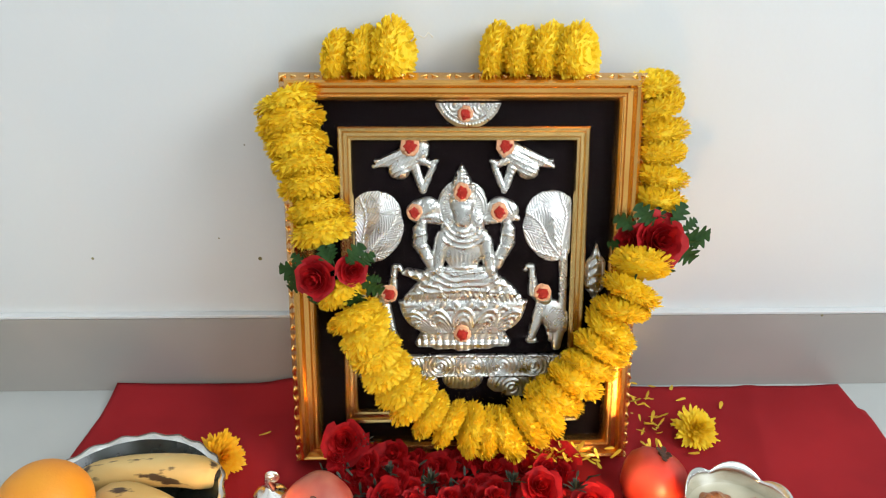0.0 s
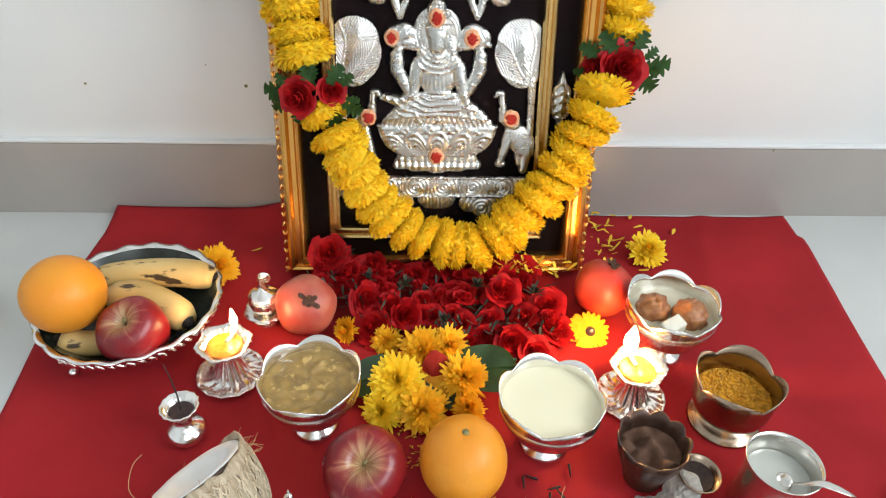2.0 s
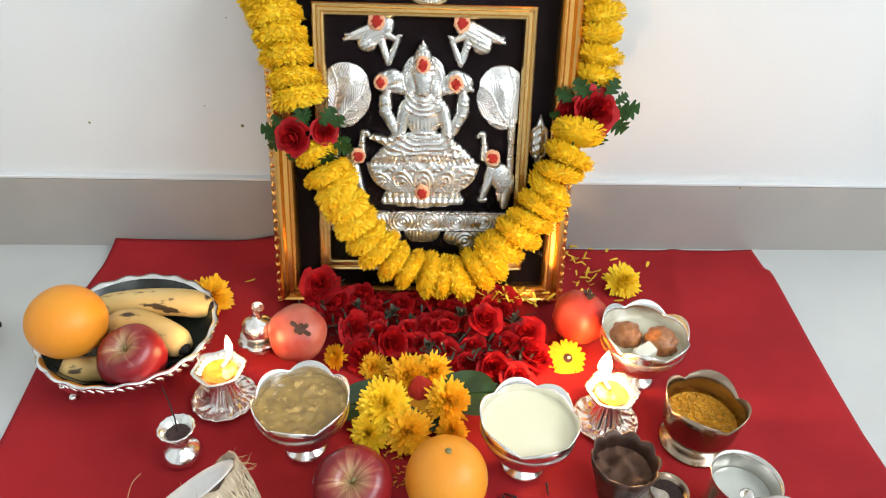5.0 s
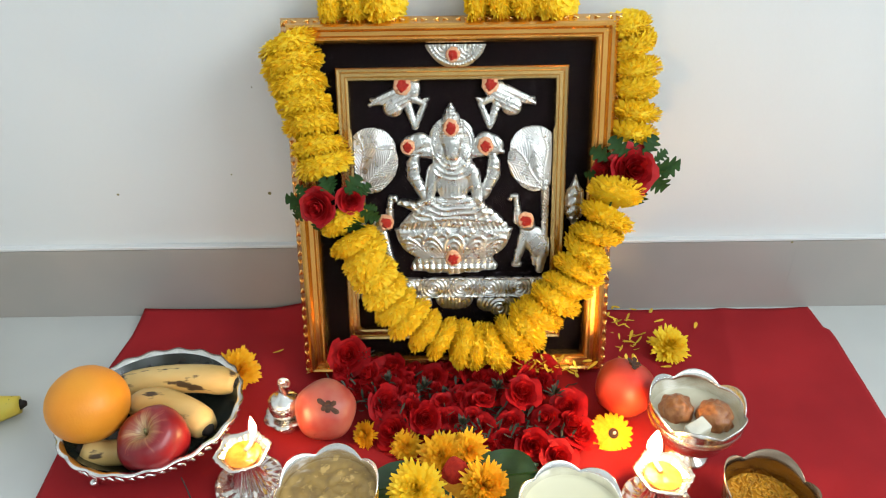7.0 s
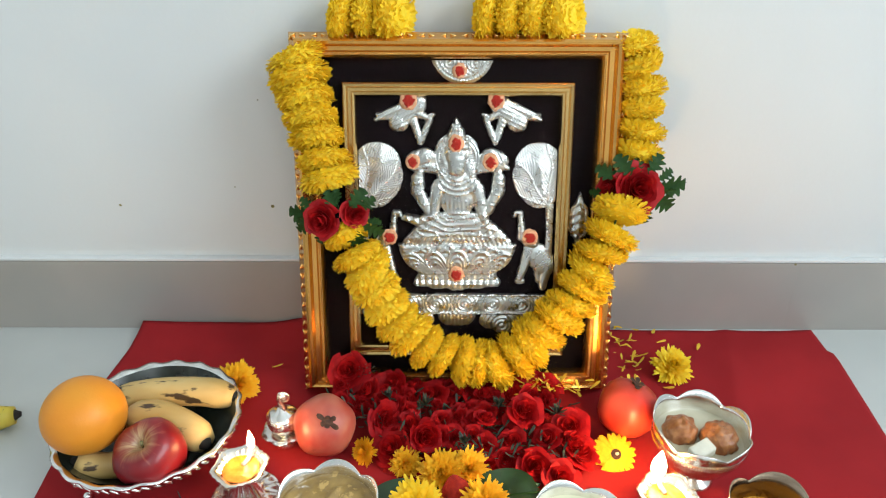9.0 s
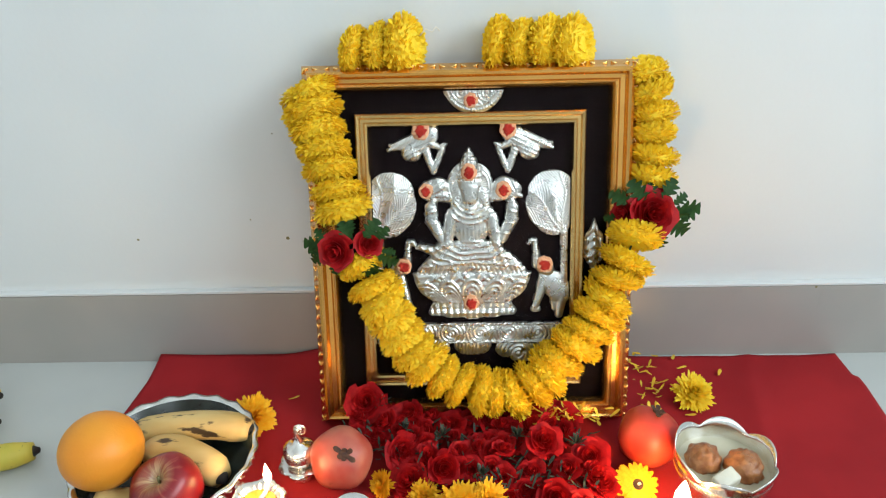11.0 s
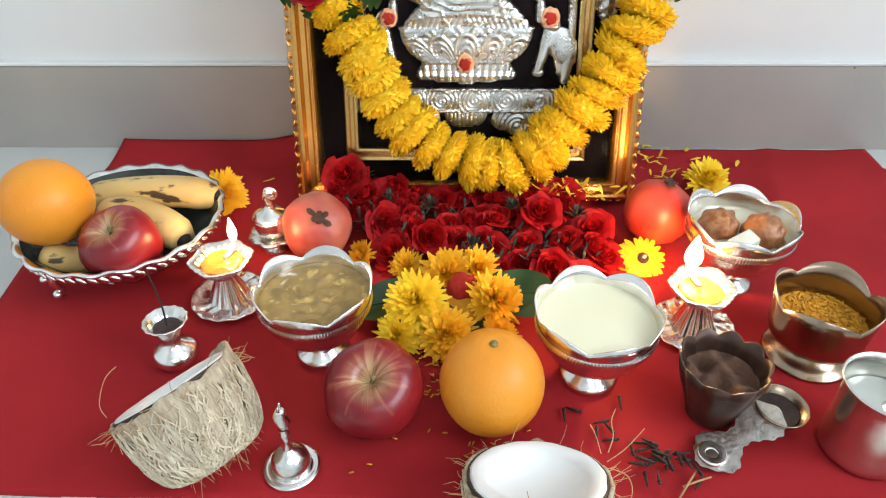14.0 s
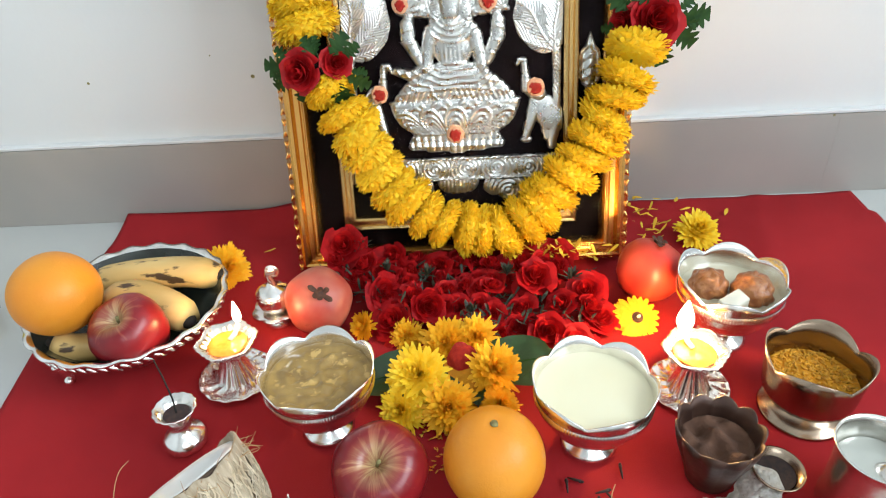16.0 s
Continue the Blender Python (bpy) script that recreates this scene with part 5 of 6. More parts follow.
def apple_fruit(place, r, tilt, label, sticker):
    ob = thing("apple", label, "apple", pose(*place, *tilt), "apples")
    prof = [(0.0, -0.80), (0.16, -0.86), (0.34, -0.90), (0.52, -0.84), (0.74, -0.62), (0.90, -0.32), (0.985, 0.0), (1.0, 0.25), (0.95, 0.50), (0.82, 0.72), (0.63, 0.85), (0.44, 0.88), (0.27, 0.80), (0.14, 0.66), (0.06, 0.56), (0.0, 0.53)]
    bm = lathe([(a * r, b * r) for a, b in prof], 64, lambda a, k, rr, z: (rr * (1 + 0.018 * math.sin(5 * a + 1) + 0.012 * math.sin(2 * a)), z * (1 + 0.02 * math.sin(3 * a))))
    bmesh.ops.subdivide_edges(bm, edges=bm.edges[:], cuts=1, smooth=0.6, use_grid_fill=True)
    part("skin", bm, M["apple"], ob)
    part("stalk", tube([(0, 0, 0.50 * r), (0.001, 0, 0.66 * r), (0.003, 0.001, 0.80 * r)], [0.0012, 0.0011, 0.0016], 8), M["stem"], ob, "short brown stalk")
    if sticker:
        a, h = sticker
        n = Vector((math.cos(radians(a)), math.sin(radians(a)), h)).normalized()
        st = bmesh.new()
        bmesh.ops.create_cone(st, cap_ends=True, segments=24, radius1=0.0062, radius2=0.0060, depth=0.0006)
        s = part("sticker", st, M["sticker"], ob, "oval white fruit sticker", aim(n * r * 1.012, n) @ Matrix.Diagonal((0.8, 1.15, 1, 1)))
        dk = bmesh.new()
        bmesh.ops.create_cone(dk, cap_ends=True, segments=16, radius1=0.0030, radius2=0.0030, depth=0.0004)
        part("sticker_print", dk, M["ink"], s, "", pose(0.001, 0.001, 0.0005))


apple_fruit((-0.0585, -0.4120, CLOTH + 0.0300), 0.0333, (24, -3, 0), "red streaked apple on the red cloth", (168, 0.38))
apple_fruit((-0.2775, -0.2790, 0.0545), 0.0312, (20, -12, 0), "red striped apple lying in the silver bowl", (235, -0.35))


def pomegranate(place, r, way, label, skin="pome"):
    ob = thing("pomegranate", label, "pomegranate", aim(place, way), "pomegranates")
    bm = lathe([(0.0, -0.96 * r), (0.4 * r, -0.90 * r), (0.75 * r, -0.66 * r), (0.97 * r, -0.25 * r), (1.0 * r, 0.10 * r), (0.93 * r, 0.45 * r), (0.72 * r, 0.72 * r), (0.42 * r, 0.87 * r), (0.20 * r, 0.93 * r), (0.0, 0.94 * r)], 48,
               lambda a, k, rr, z: (rr * (1 + 0.025 * math.cos(5 * a)), z))
    bmesh.ops.subdivide_edges(bm, edges=bm.edges[:], cuts=1, smooth=0.6, use_grid_fill=True)
    part("skin", bm, M[skin], ob)
    crown = bmesh.new()
    bmesh.ops.create_uvsphere(crown, u_segments=12, v_segments=8, radius=1, matrix=Matrix.Translation((0, 0, 0.935 * r)) @ Matrix.Diagonal((0.0058, 0.0050, 0.0012, 1)))
    calyx = part("calyx", crown, M["calyx"], ob, "dark dry crown of the fruit")
    for k in range(6):
        a = 2 * math.pi * k / 6 + 0.2
        lobe = bmesh.new()
        petal(lobe, (0.0015 * math.cos(a), 0.0015 * math.sin(a), 0.935 * r), (math.cos(a), math.sin(a), 0.35 + 0.3 * math.sin(k * 2.3)), (0, 0, 1), 0.0078 + 0.0035 * math.sin(k * 4.1), 0.0050, 0.1)
        bmesh.ops.recalc_face_normals(lobe, faces=lobe.faces[:])
        bmesh.ops.solidify(lobe, geom=lobe.faces[:], thickness=0.0008)
        part("sepal", lobe, M["calyx"], calyx, smooth=False)


pomegranate((-0.1310, -0.2190, CLOTH + 0.0303), 0.0310, (0.25, -0.62, 0.76), "pinkish red pomegranate with dark dry crown")
pomegranate((0.1800, -0.1930, CLOTH + 0.0305), 0.0310, (0.25, 0.15, 0.95), "glossy red pomegranate beside the frame", "pome_red")


def banana(points, r, label, mat, group=""):
    ob = thing("banana", label, "banana", pose(0, 0, 0), group)
    pts = [p for p, d in along([Vector(p) for p in points], 0.006)]
    n = len(pts)
    rad = [r * min(1.0, 0.52 + 3.6 * min((k + 0.3) / n, (n - 1 - k + 0.3) / n)) ** 0.7 for k in range(n)]
    bm = tube(pts, rad, 15)
    part("peel", bm, M[mat], ob)
    d = (pts[-1] - pts[-2]).normalized()
    part("tip", tube([pts[-1] - d * 0.002, pts[-1] + d * 0.003, pts[-1] + d * 0.006], [rad[-1] * 0.80, rad[-1] * 0.45, rad[-1] * 0.30], 9), M["banana_tip"], ob, "black withered tip")
    return ob


banana([(-0.352, -0.196, 0.045), (-0.305, -0.191, 0.051), (-0.258, -0.192, 0.053), (-0.224, -0.198, 0.051)], 0.0150, "spotted ripe banana lying in the silver bowl", "banana", "bananas in the bowl")
banana([(-0.325, -0.225, 0.046), (-0.295, -0.224, 0.050), (-0.262, -0.236, 0.046), (-0.239, -0.252, 0.040)], 0.0160, "short ripe banana with brown scratches in the bowl", "banana", "bananas in the bowl")
banana([(-0.300, -0.270, 0.036), (-0.330, -0.277, 0.038), (-0.352, -0.278, 0.046)], 0.0125, "overripe banana end under the orange", "banana", "bananas in the bowl")
for k, (p0, p1, p2) in enumerate((((-0.62, -0.165, 0.022), (-0.535, -0.203, 0.018), (-0.4625, -0.1840, 0.014)), ((-0.66, -0.125, 0.024), (-0.60, -0.155, 0.020), (-0.530, -0.141, 0.016)), ((-0.67, -0.115, 0.044), (-0.61, -0.120, 0.040), (-0.538, -0.1165, 0.033)))):
    banana([p0, p1, p2], 0.0140, "yellow banana of a bunch lying on the floor", "banana_green", "bananas on the floor")


# ---- coconut halves ----
def coconut_half(m, R, depth, label, seed, tongue=None, full=0.72):
    ob = thing("coconut_half", label, "coconut", m, "coconut halves")
    rnd = random.Random(seed)
    ta = None
    if tongue:
        q = m.inverted() @ Vector(tongue)
        ta = math.atan2(q.y, q.x)

    def lift(a):
        if ta is None:
            return 0.0
        return 0.008 * math.exp(-((((a - ta + math.pi) % (2 * math.pi)) - math.pi) / 0.62) ** 2)

    prof = [(0.0, -depth), *[(R * math.cos(q * math.pi / 2) ** full, -depth * math.sin(q * math.pi / 2)) for q in (0.88, 0.72, 0.52, 0.30, 0.06)], (1.005 * R, 0.0), (0.955 * R, 0.0), (0.93 * R, -0.10 * depth)]
    part("husk", lathe(prof, 96, lambda a, k, r, z: (r * (1 + 0.03 * noise.noise(Vector((math.cos(a) * 9, math.sin(a) * 9, k * 0.25 + seed)))), z + (0.0035 * noise.noise(Vector((math.cos(a) * 4, math.sin(a) * 4, seed))) + lift(a) if k in (5, 6, 7) else 0))), M["husk"], ob, "dry fibrous husk")
    part("shell", lathe([(0.950 * R, -0.02 * depth), (0.945 * R, 0.0012), (0.915 * R, 0.0012), (0.90 * R, -0.06 * depth)], 72), M["shell"], ob, "dark hard shell rim")
    flesh = [(0.918 * R, -0.003), (0.912 * R, 0.0016), (0.88 * R, 0.0024), (0.70 * R, 0.0012), (0.68 * R, -0.0005), (0.62 * R, -0.07 * depth), (0.48 * R, -0.15 * depth), (0.30 * R, -0.20 * depth), (0.0, -0.22 * depth)]
    part("flesh", lathe(flesh, 72, lambda a, k, r, z: (r * (1 + (0.07 * noise.noise(Vector((math.cos(a) * 2.4, math.sin(a) * 2.4, seed))) if k in (3, 4, 5, 6) else 0.045 * noise.noise(Vector((math.cos(a) * 3.2, math.sin(a) * 3.2, seed + 4))))), z)), M["coconut"], ob, "thick white coconut flesh")
    strands = bmesh.new()
    for k in range(900):
        a = rnd.uniform(0, 6.283)
        s0 = rnd.uniform(0.02, 0.75)
        pts3 = []
        for q in range(4):
            s = min(0.98, s0 + q * rnd.uniform(0.05, 0.10))
            ph = s * math.pi / 2
            aa = a + rnd.uniform(-0.09, 0.09)
            rr = R * math.cos(ph) ** full * (1.005 + 0.02 * rnd.random())
            pts3.append((rr * math.cos(aa), rr * math.sin(aa), -depth * math.sin(ph) * 1.005))
        tube(pts3, rnd.uniform(0.0003, 0.0008), 3, bm=strands, caps=False)
    tagged(part("fibre_strands", strands, M["fibre"], ob, "coarse husk fibres", smooth=False), kind="stuff")
    splits = bmesh.new()
    for k in range(64):
        a = rnd.uniform(0, 6.283)
        s0, run = rnd.uniform(0.02, 0.40), rnd.uniform(0.06, 0.20)
        line = []
        for q in range(5):
            ph = (s0 + run * q / 4) * math.pi / 2
            aa = a + rnd.uniform(-0.02, 0.02)
            rr = R * math.cos(ph) ** full * 1.006
            line.append((rr * math.cos(aa), rr * math.sin(aa), -depth * math.sin(ph)))
        w = rnd.uniform(0.0003, 0.0009)
        tube(line, [w * 0.3, w, w * 0.9, w * 0.6, w * 0.15], 4, bm=splits, caps=False)
    tagged(part("husk_splits", splits, M["split"], ob, "dark splits in the husk", smooth=False), kind="stuff")
    hairs = bmesh.new()
    for k in range(150):
        a = rnd.uniform(0, 6.283)
        low = rnd.random() < 0.55
        ph = rnd.uniform(0.0, 0.15) if not low else rnd.uniform(0.9, 1.35)
        p = Vector((R * math.cos(ph) * math.cos(a), R * math.cos(ph) * math.sin(a), -depth * math.sin(ph)))
        n = p.normalized()
        L = rnd.uniform(0.005, 0.016)
        w = (n + Vector((rnd.uniform(-.8, .8), rnd.uniform(-.8, .8), rnd.uniform(-.6, .6)))).normalized()
        pts3 = [p, p + w * L * 0.5, p + w * L + Vector((rnd.uniform(-1, 1), rnd.uniform(-1, 1), rnd.uniform(-1, 1))) * L * 0.3]
        world = [m @ q for q in pts3]
        inv = m.inverted()
        pts3 = [inv @ Vector((q.x, q.y, max(q.z, 0.0045))) for q in world]
        tube(pts3, [0.00026, 0.00022, 0.00015], 3, bm=hairs, caps=False)
    tagged(part("loose_hairs", hairs, M["straw"], ob, "loose curly fibres", smooth=False), kind="stuff")
    return ob


coconut_half(aim((0.0430, -0.4885, 0.0490), (0.0, 0.41, 0.91)), 0.0425, 0.046, "broken coconut half showing white flesh, hairy husk below", 3)
coconut_half(aim((-0.1830, -0.4330, 0.0580), (-0.52, 0.41, 0.750)), 0.0420, 0.055, "tilted coconut half with pale fibrous husk", 8, (-0.150, -0.400, 0.064), 0.30)

# ---- roses and flowers before the picture ----
rose_string = thing("rose_garland", "heap of strung small red roses lying before the picture", "garland", pose(0, 0, 0))
ROSES = [mesh_of("rose", rose_head(200 + k, 0.0140, 3 + k % 2, (0.7, 1.2, 1.6)[k % 3]), M["rose"]) for k in range(9)]
rnd = random.Random(21)
band = along([Vector(p) for p in ((-0.128, -0.158, 0.034), (-0.100, -0.172, 0.036), (-0.070, -0.188, 0.033), (-0.035, -0.204, 0.031), (0.000, -0.210, 0.032), (0.035, -0.218, 0.032), (0.070, -0.214, 0.033), (0.105, -0.216, 0.030), (0.128, -0.225, 0.026))], 0.0165)
for k, (p, d) in enumerate(band):
    for row, (dy, dz) in enumerate(((0.022, 0.004), (0.004, 0.010), (-0.014, 0.002), (-0.028, -0.009), (0.039, 0.008), (0.053, 0.006))):
        if rnd.random() < (0.30 if row == 3 else 0.10) or row > 3 and (p.y + dy > -0.150 or p.x > 0.112):
            continue
        q = p + Vector((rnd.uniform(-.006, .006), dy + rnd.uniform(-.004, .004), dz + rnd.uniform(-.003, .003) - 0.010))
        way = Vector((rnd.uniform(-.55, .55), -0.05 - 0.25 * (row if row < 4 else 1) + rnd.uniform(-.5, .3), 0.9))
        part("rose", ROSES[rnd.randrange(9)], None, rose_string, m=aim(q, way, rnd.uniform(0, 360), rnd.choice((0.58, 0.72, 0.85, 0.95, 1.08))) @ Matrix.Diagonal((1, rnd.uniform(0.65, 1.05), rnd.uniform(0.65, 1.1), 1)))
for q, s, way in (((-0.113, -0.148, 0.044), 1.15, (-.1, -.7, .8)), ((0.070, -0.206, 0.040), 1.1, (.15, -.5, .9)), ((-0.030, -0.230, 0.030), 1.08, (.2, -.75, .6)), ((-0.062, -0.232, 0.012), 1.15, (-.3, -.4, .8)), ((0.125, -0.238, 0.012), 1.1, (.3, -.3, .9)), ((0.100, -0.262, 0.008), 1.0, (.2, -.6, .8)), ((0.078, -0.252, 0.014), 1.1, (0, -.7, .7))):
    part("rose", ROSES[int(s * 20) % 6], None, rose_string, m=aim(Vector(q), way, s * 200, s))
bed = bmesh.new()
for k, (p, d) in enumerate(band):
    for j in range(34):
        b = p + Vector((rnd.uniform(-.012, .012), rnd.uniform(-.034, .045), -0.010))
        b.z = max(0.006, b.z + rnd.uniform(-.014, .008))
        petal(bed, b, (rnd.uniform(-1, 1), rnd.uniform(-1, 1), rnd.uniform(0.1, 1)), (0, 0, 1), rnd.uniform(0.008, 0.014), 0.0026, rnd.uniform(-.2, .5))
tagged(part("sepal_bed", bed, M["sepal"], rose_string, "dark green sepals and stalks"), kind="stuff")
clumps = bmesh.new()
for cx, cy, cz in ((-0.068, -0.186, 0.040), (0.104, -0.205, 0.036), (0.010, -0.236, 0.026), (-0.030, -0.196, 0.040), (0.045, -0.200, 0.041), (-0.095, -0.15, 0.044), (0.012, -0.246, 0.020)):
    for j in range(40):
        a, t = rnd.uniform(0, 6.283), rnd.uniform(0.1, 1.3)
        petal(clumps, (cx, cy, cz), (math.cos(a) * math.sin(t), math.sin(a) * math.sin(t), math.cos(t)), (0, 0, 1), rnd.uniform(0.007, 0.013), 0.0017, rnd.uniform(-.3, .3))
tagged(part("sepal_clumps", clumps, M["sepal"], rose_string, "tufts of grey green sepals"), kind="stuff")


def betel_leaf(place, spin, tilt, L):
    bm = bmesh.new()
    n = 22
    rows = []
    for i in range(n + 1):
        s = i / n
        w = L * 0.42 * (math.sin(math.pi * s ** 0.62) ** 0.8) * (1 - 0.25 * s)
        row = []
        for j in range(-4, 5):
            u = j / 4
            row.append(bm.verts.new((w * u, L * s - 0.10 * L * abs(u) * (1 - s), 0.004 * abs(u) - 0.010 * s * s * L / 0.08 + 0.0016 * math.sin(s * 9 + u * 3))))
        rows.append(row)
    for a, b in zip(rows, rows[1:]):
        for j in range(8):
            bm.faces.new((a[j], a[j + 1], b[j + 1], b[j]))
    bmesh.ops.remove_doubles(bm, verts=bm.verts[:], dist=1e-6)
    ob = thing("betel_leaf", "dark green betel leaf lying under the flowers", "leaf", pose(*place, tilt, 0, spin), "betel leaves")
    part("blade", bm, M["betel"], ob)
    part("midrib", tube([(0, -0.010, 0.002), (0, 0.0, 0.0016), (0, 0.5 * L, 0.0005), (0, 0.9 * L, -0.006)], [0.0012, 0.0011, 0.0008, 0.0003], 6), M["green"], ob, "pale green midrib")


betel_leaf((-0.030, -0.300, 0.017), 100, 2, 0.075)
betel_leaf((0.070, -0.290, 0.017), 96, 0, 0.080)
betel_leaf((0.010, -0.300, 0.016), -70, 2, 0.075)
betel_leaf((0.000, -0.270, 0.017), 190, 4, 0.070)

mound = solid("turmeric_mound", blob(0.028, 32, 18, (1.15, 1.0, 0.62), 0.18, 55, 4), M["turmeric"], "heap of orange turmeric powder on the leaves", "powder heap", pose(0.004, -0.302, 0.006))
solid("vermilion_mound", blob(0.0145, 24, 14, (0.9, 1.0, 1.0), 0.2, 80, 9), M["kumkum"], "dark red vermilion dab on the turmeric heap", "powder heap", pose(0.000, -0.292, 0.0225))

OPEN = [mesh_of("chrysanthemum", open_flower(300 + k, 0.0235), M["orange_petal"]) for k in range(3)] + [mesh_of("chrysanthemum", open_flower(310 + k, 0.0235), M["yellow"]) for k in range(3)]


def loose_flower(place, way, scale, kind, label, group=""):
    ob = new("chrysanthemum", OPEN[kind])
    ob.matrix_basis = aim(Vector(place), way, scale * 500, scale)
    return tagged(ob, label, "flower", group)


for place, way, s, kind in (((-0.035, -0.313, 0.024), (-.2, -.45, .87), 1.10, 3), ((-0.013, -0.338, 0.014), (.1, -.6, .8), 0.95, 2), ((0.025, -0.309, 0.024), (.35, -.5, .8), 0.95, 1),
                            ((-0.048, -0.336, 0.010), (-.4, -.6, .7), 0.80, 5), ((-0.012, -0.268, 0.018), (-.2, -.6, .8), 0.95, 0), ((0.012, -0.264, 0.020), (.3, -.5, .8), 0.80, 1), ((0.028, -0.335, 0.010), (.4, -.3, .8), 0.7, 0)):
    loose_flower(place, way, s, kind, "yellow chrysanthemum on the offering heap", "flowers on the heap")
for place, way, s, kind in (((-0.088, -0.234, 0.012), (-.7, -.5, .5), 0.62, 0), ((-0.049, -0.247, 0.010), (.2, -.6, .8), 0.66, 0)):
    loose_flower(place, way, s, kind, "orange yellow chrysanthemum half under the roses", "flowers under the roses")
loose_flower((0.256, -0.100, 0.010), (0.1, -0.45, 0.9), 1.0, 3, "yellow chrysanthemum lying on the cloth")
loose_flower((-0.2460, -0.1370, 0.014), (0.70, -0.50, 0.50), 1.10, 0, "orange yellow chrysanthemum behind the fruit bowl")
# a flower lying face down, its stalk towards the viewer
down = thing("chrysanthemum", "orange chrysanthemum lying face down, stalk showing", "flower", aim(Vector((0.1600, -0.2400, 0.0160)), (0.02, -0.60, 0.80)))
bm = bmesh.new()
for ring in range(4):
    for k in range(21):
        a = 2 * math.pi * (k + 0.5 * ring) / 21 + rnd.uniform(-.06, .06)
        petal(bm, (0.004 * math.cos(a), 0.004 * math.sin(a), -0.002 * ring), (math.cos(a), math.sin(a), -0.12 - 0.2 * ring), (0, 0, -1), 0.0205 * rnd.uniform(0.86, 1.06), 0.0047, 0.25)
part("petals", bm, M["orange_petal"], down)
part("sepal_disc", lathe([(0.0052, 0.0004), (0.004, 0.0018), (0.003, 0.0026), (0.0, 0.003)], 20), M["calyx"], down, "brown green sepal disc")
part("stalk", tube([(0, 0, 0.001), (0.0003, 0, 0.006)], [0.0016, 0.0014], 8), M["curd"], down, "cut pale stalk")


def scatter(bm, count, cx, cy, sx, sy, lo, hi, width, z, seed, flat=0.35):
    r = random.Random(seed)
    for k in range(count):
        x, y = r.gauss(cx, sx), r.gauss(cy, sy)
        a = r.uniform(0, 6.283)
        petal(bm, (x, y, z + r.uniform(0, 0.002)), (math.cos(a), math.sin(a), r.uniform(-0.05, flat)), (0, 0, 1), r.uniform(lo, hi), width * r.uniform(0.7, 1.2), r.uniform(-.1, .4))


bm = bmesh.new()
scatter(bm, 46, 0.204, -0.085, 0.016, 0.032, 0.008, 0.014, 0.0034, CLOTH + 0.002, 1)
for x, y in ((0.256, -0.045), (0.262, -0.052), (0.300, -0.058), (0.21, -0.018), (0.232, -0.016), (0.26, -0.016), (-0.215, -0.095), (0.265, -0.165)):
    scatter(bm, 1, x, y, 0.001, 0.001, 0.009, 0.014, 0.0036, CLOTH + 0.001, int(abs(x) * 9000), 0.05)
solid("fallen_petals", bm, M["pale_petal"], "pale yellow petals scattered on the red cloth", "petals", kind="stuff")
bm = bmesh.new()
scatter(bm, 60, 0.100, -0.160, 0.020, 0.006, 0.009, 0.015, 0.0036, 0.034, 2, 0.7)
solid("petal_heap", bm, M["pale_petal"], "heap of pale yellow petals on the lower frame rail", "petals", kind="stuff")
bm = bmesh.new()
r5 = random.Random(77)
for k in range(76):
    x, y = r5.gauss(-0.018, 0.010), r5.uniform(-0.395, -0.345)
    if k > 60:
        x, y = r5.gauss(0.0, 0.05), r5.uniform(-0.46, -0.40)
    bmesh.ops.create_icosphere(bm, subdivisions=1, radius=1, matrix=Matrix.Translation((x, y, CLOTH + 0.0012)) @ pose(0, 0, 0, 0, 0, r5.uniform(0, 360)) @ Matrix.Diagonal((0.0023, 0.0007, 0.0006, 1)))
solid("scattered_rice", bm, M["rice"], "yellow rice grains scattered on the red cloth", "rice", kind="stuff")

# ---- spoon lamp, cloves, straws, matchbox ----
ladle = thing("spoon_lamp", "engraved silver spoon lamp with a round burner and a small cup", "lamp", pose(0, 0, 0))
A, B = Vector((0.1640, -0.4410, CLOTH)), Vector((0.2100, -0.4155, CLOTH))
d = (B - A).normalized()
side = Vector((-d.y, d.x, 0))


def plate_outline(s):
    return 0.0115 * math.exp(-((s - 0.005) / 0.011) ** 2) + 0.0105 * math.exp(-((s - 0.042) / 0.013) ** 2) + 0.0052 + 0.0007 * math.sin(s * 900)


bm = bmesh.new()
rows = []
for k in range(61):
    s = -0.012 + 0.068 * k / 60
    w = plate_outline(s) * min(1, math.sqrt(max(0.02, (k + 0.5) / 5)), math.sqrt(max(0.02, (60.5 - k) / 5)))
    z = CLOTH + 0.0035 + 0.016 * max(0, s) / 0.056
    rows.append([bm.verts.new(A + d * s + side * w * u + Vector((0, 0, z - CLOTH + 0.0008 * (1 - u * u)))) for u in (-1, -0.5, 0, 0.5, 1)])
for a, b in zip(rows, rows[1:]):
    for j in range(4):
        bm.faces.new((a[j], a[j + 1], b[j + 1], b[j]))
bmesh.ops.solidify(bm, geom=bm.faces[:], thickness=0.0012)
part("handle_plate", bm, M["engraved"], ladle, "engraved silver plate")
part("burner_ring", lathe([(0.0095, 0.0), (0.0098, 0.0025), (0.0085, 0.0032), (0.0062, 0.0018), (0.0050, 0.0024), (0.0040, 0.0014), (0.0, 0.0008)], 40), M["silver"], ladle, "", pose(A.x, A.y, A.z + 0.0042))
part("burner_hole", lathe([(0.0036, 0.0020), (0.0020, 0.0024), (0.0, 0.0024)], 24), M["shell"], ladle, "dark burner hole", pose(A.x, A.y, A.z + 0.0042))
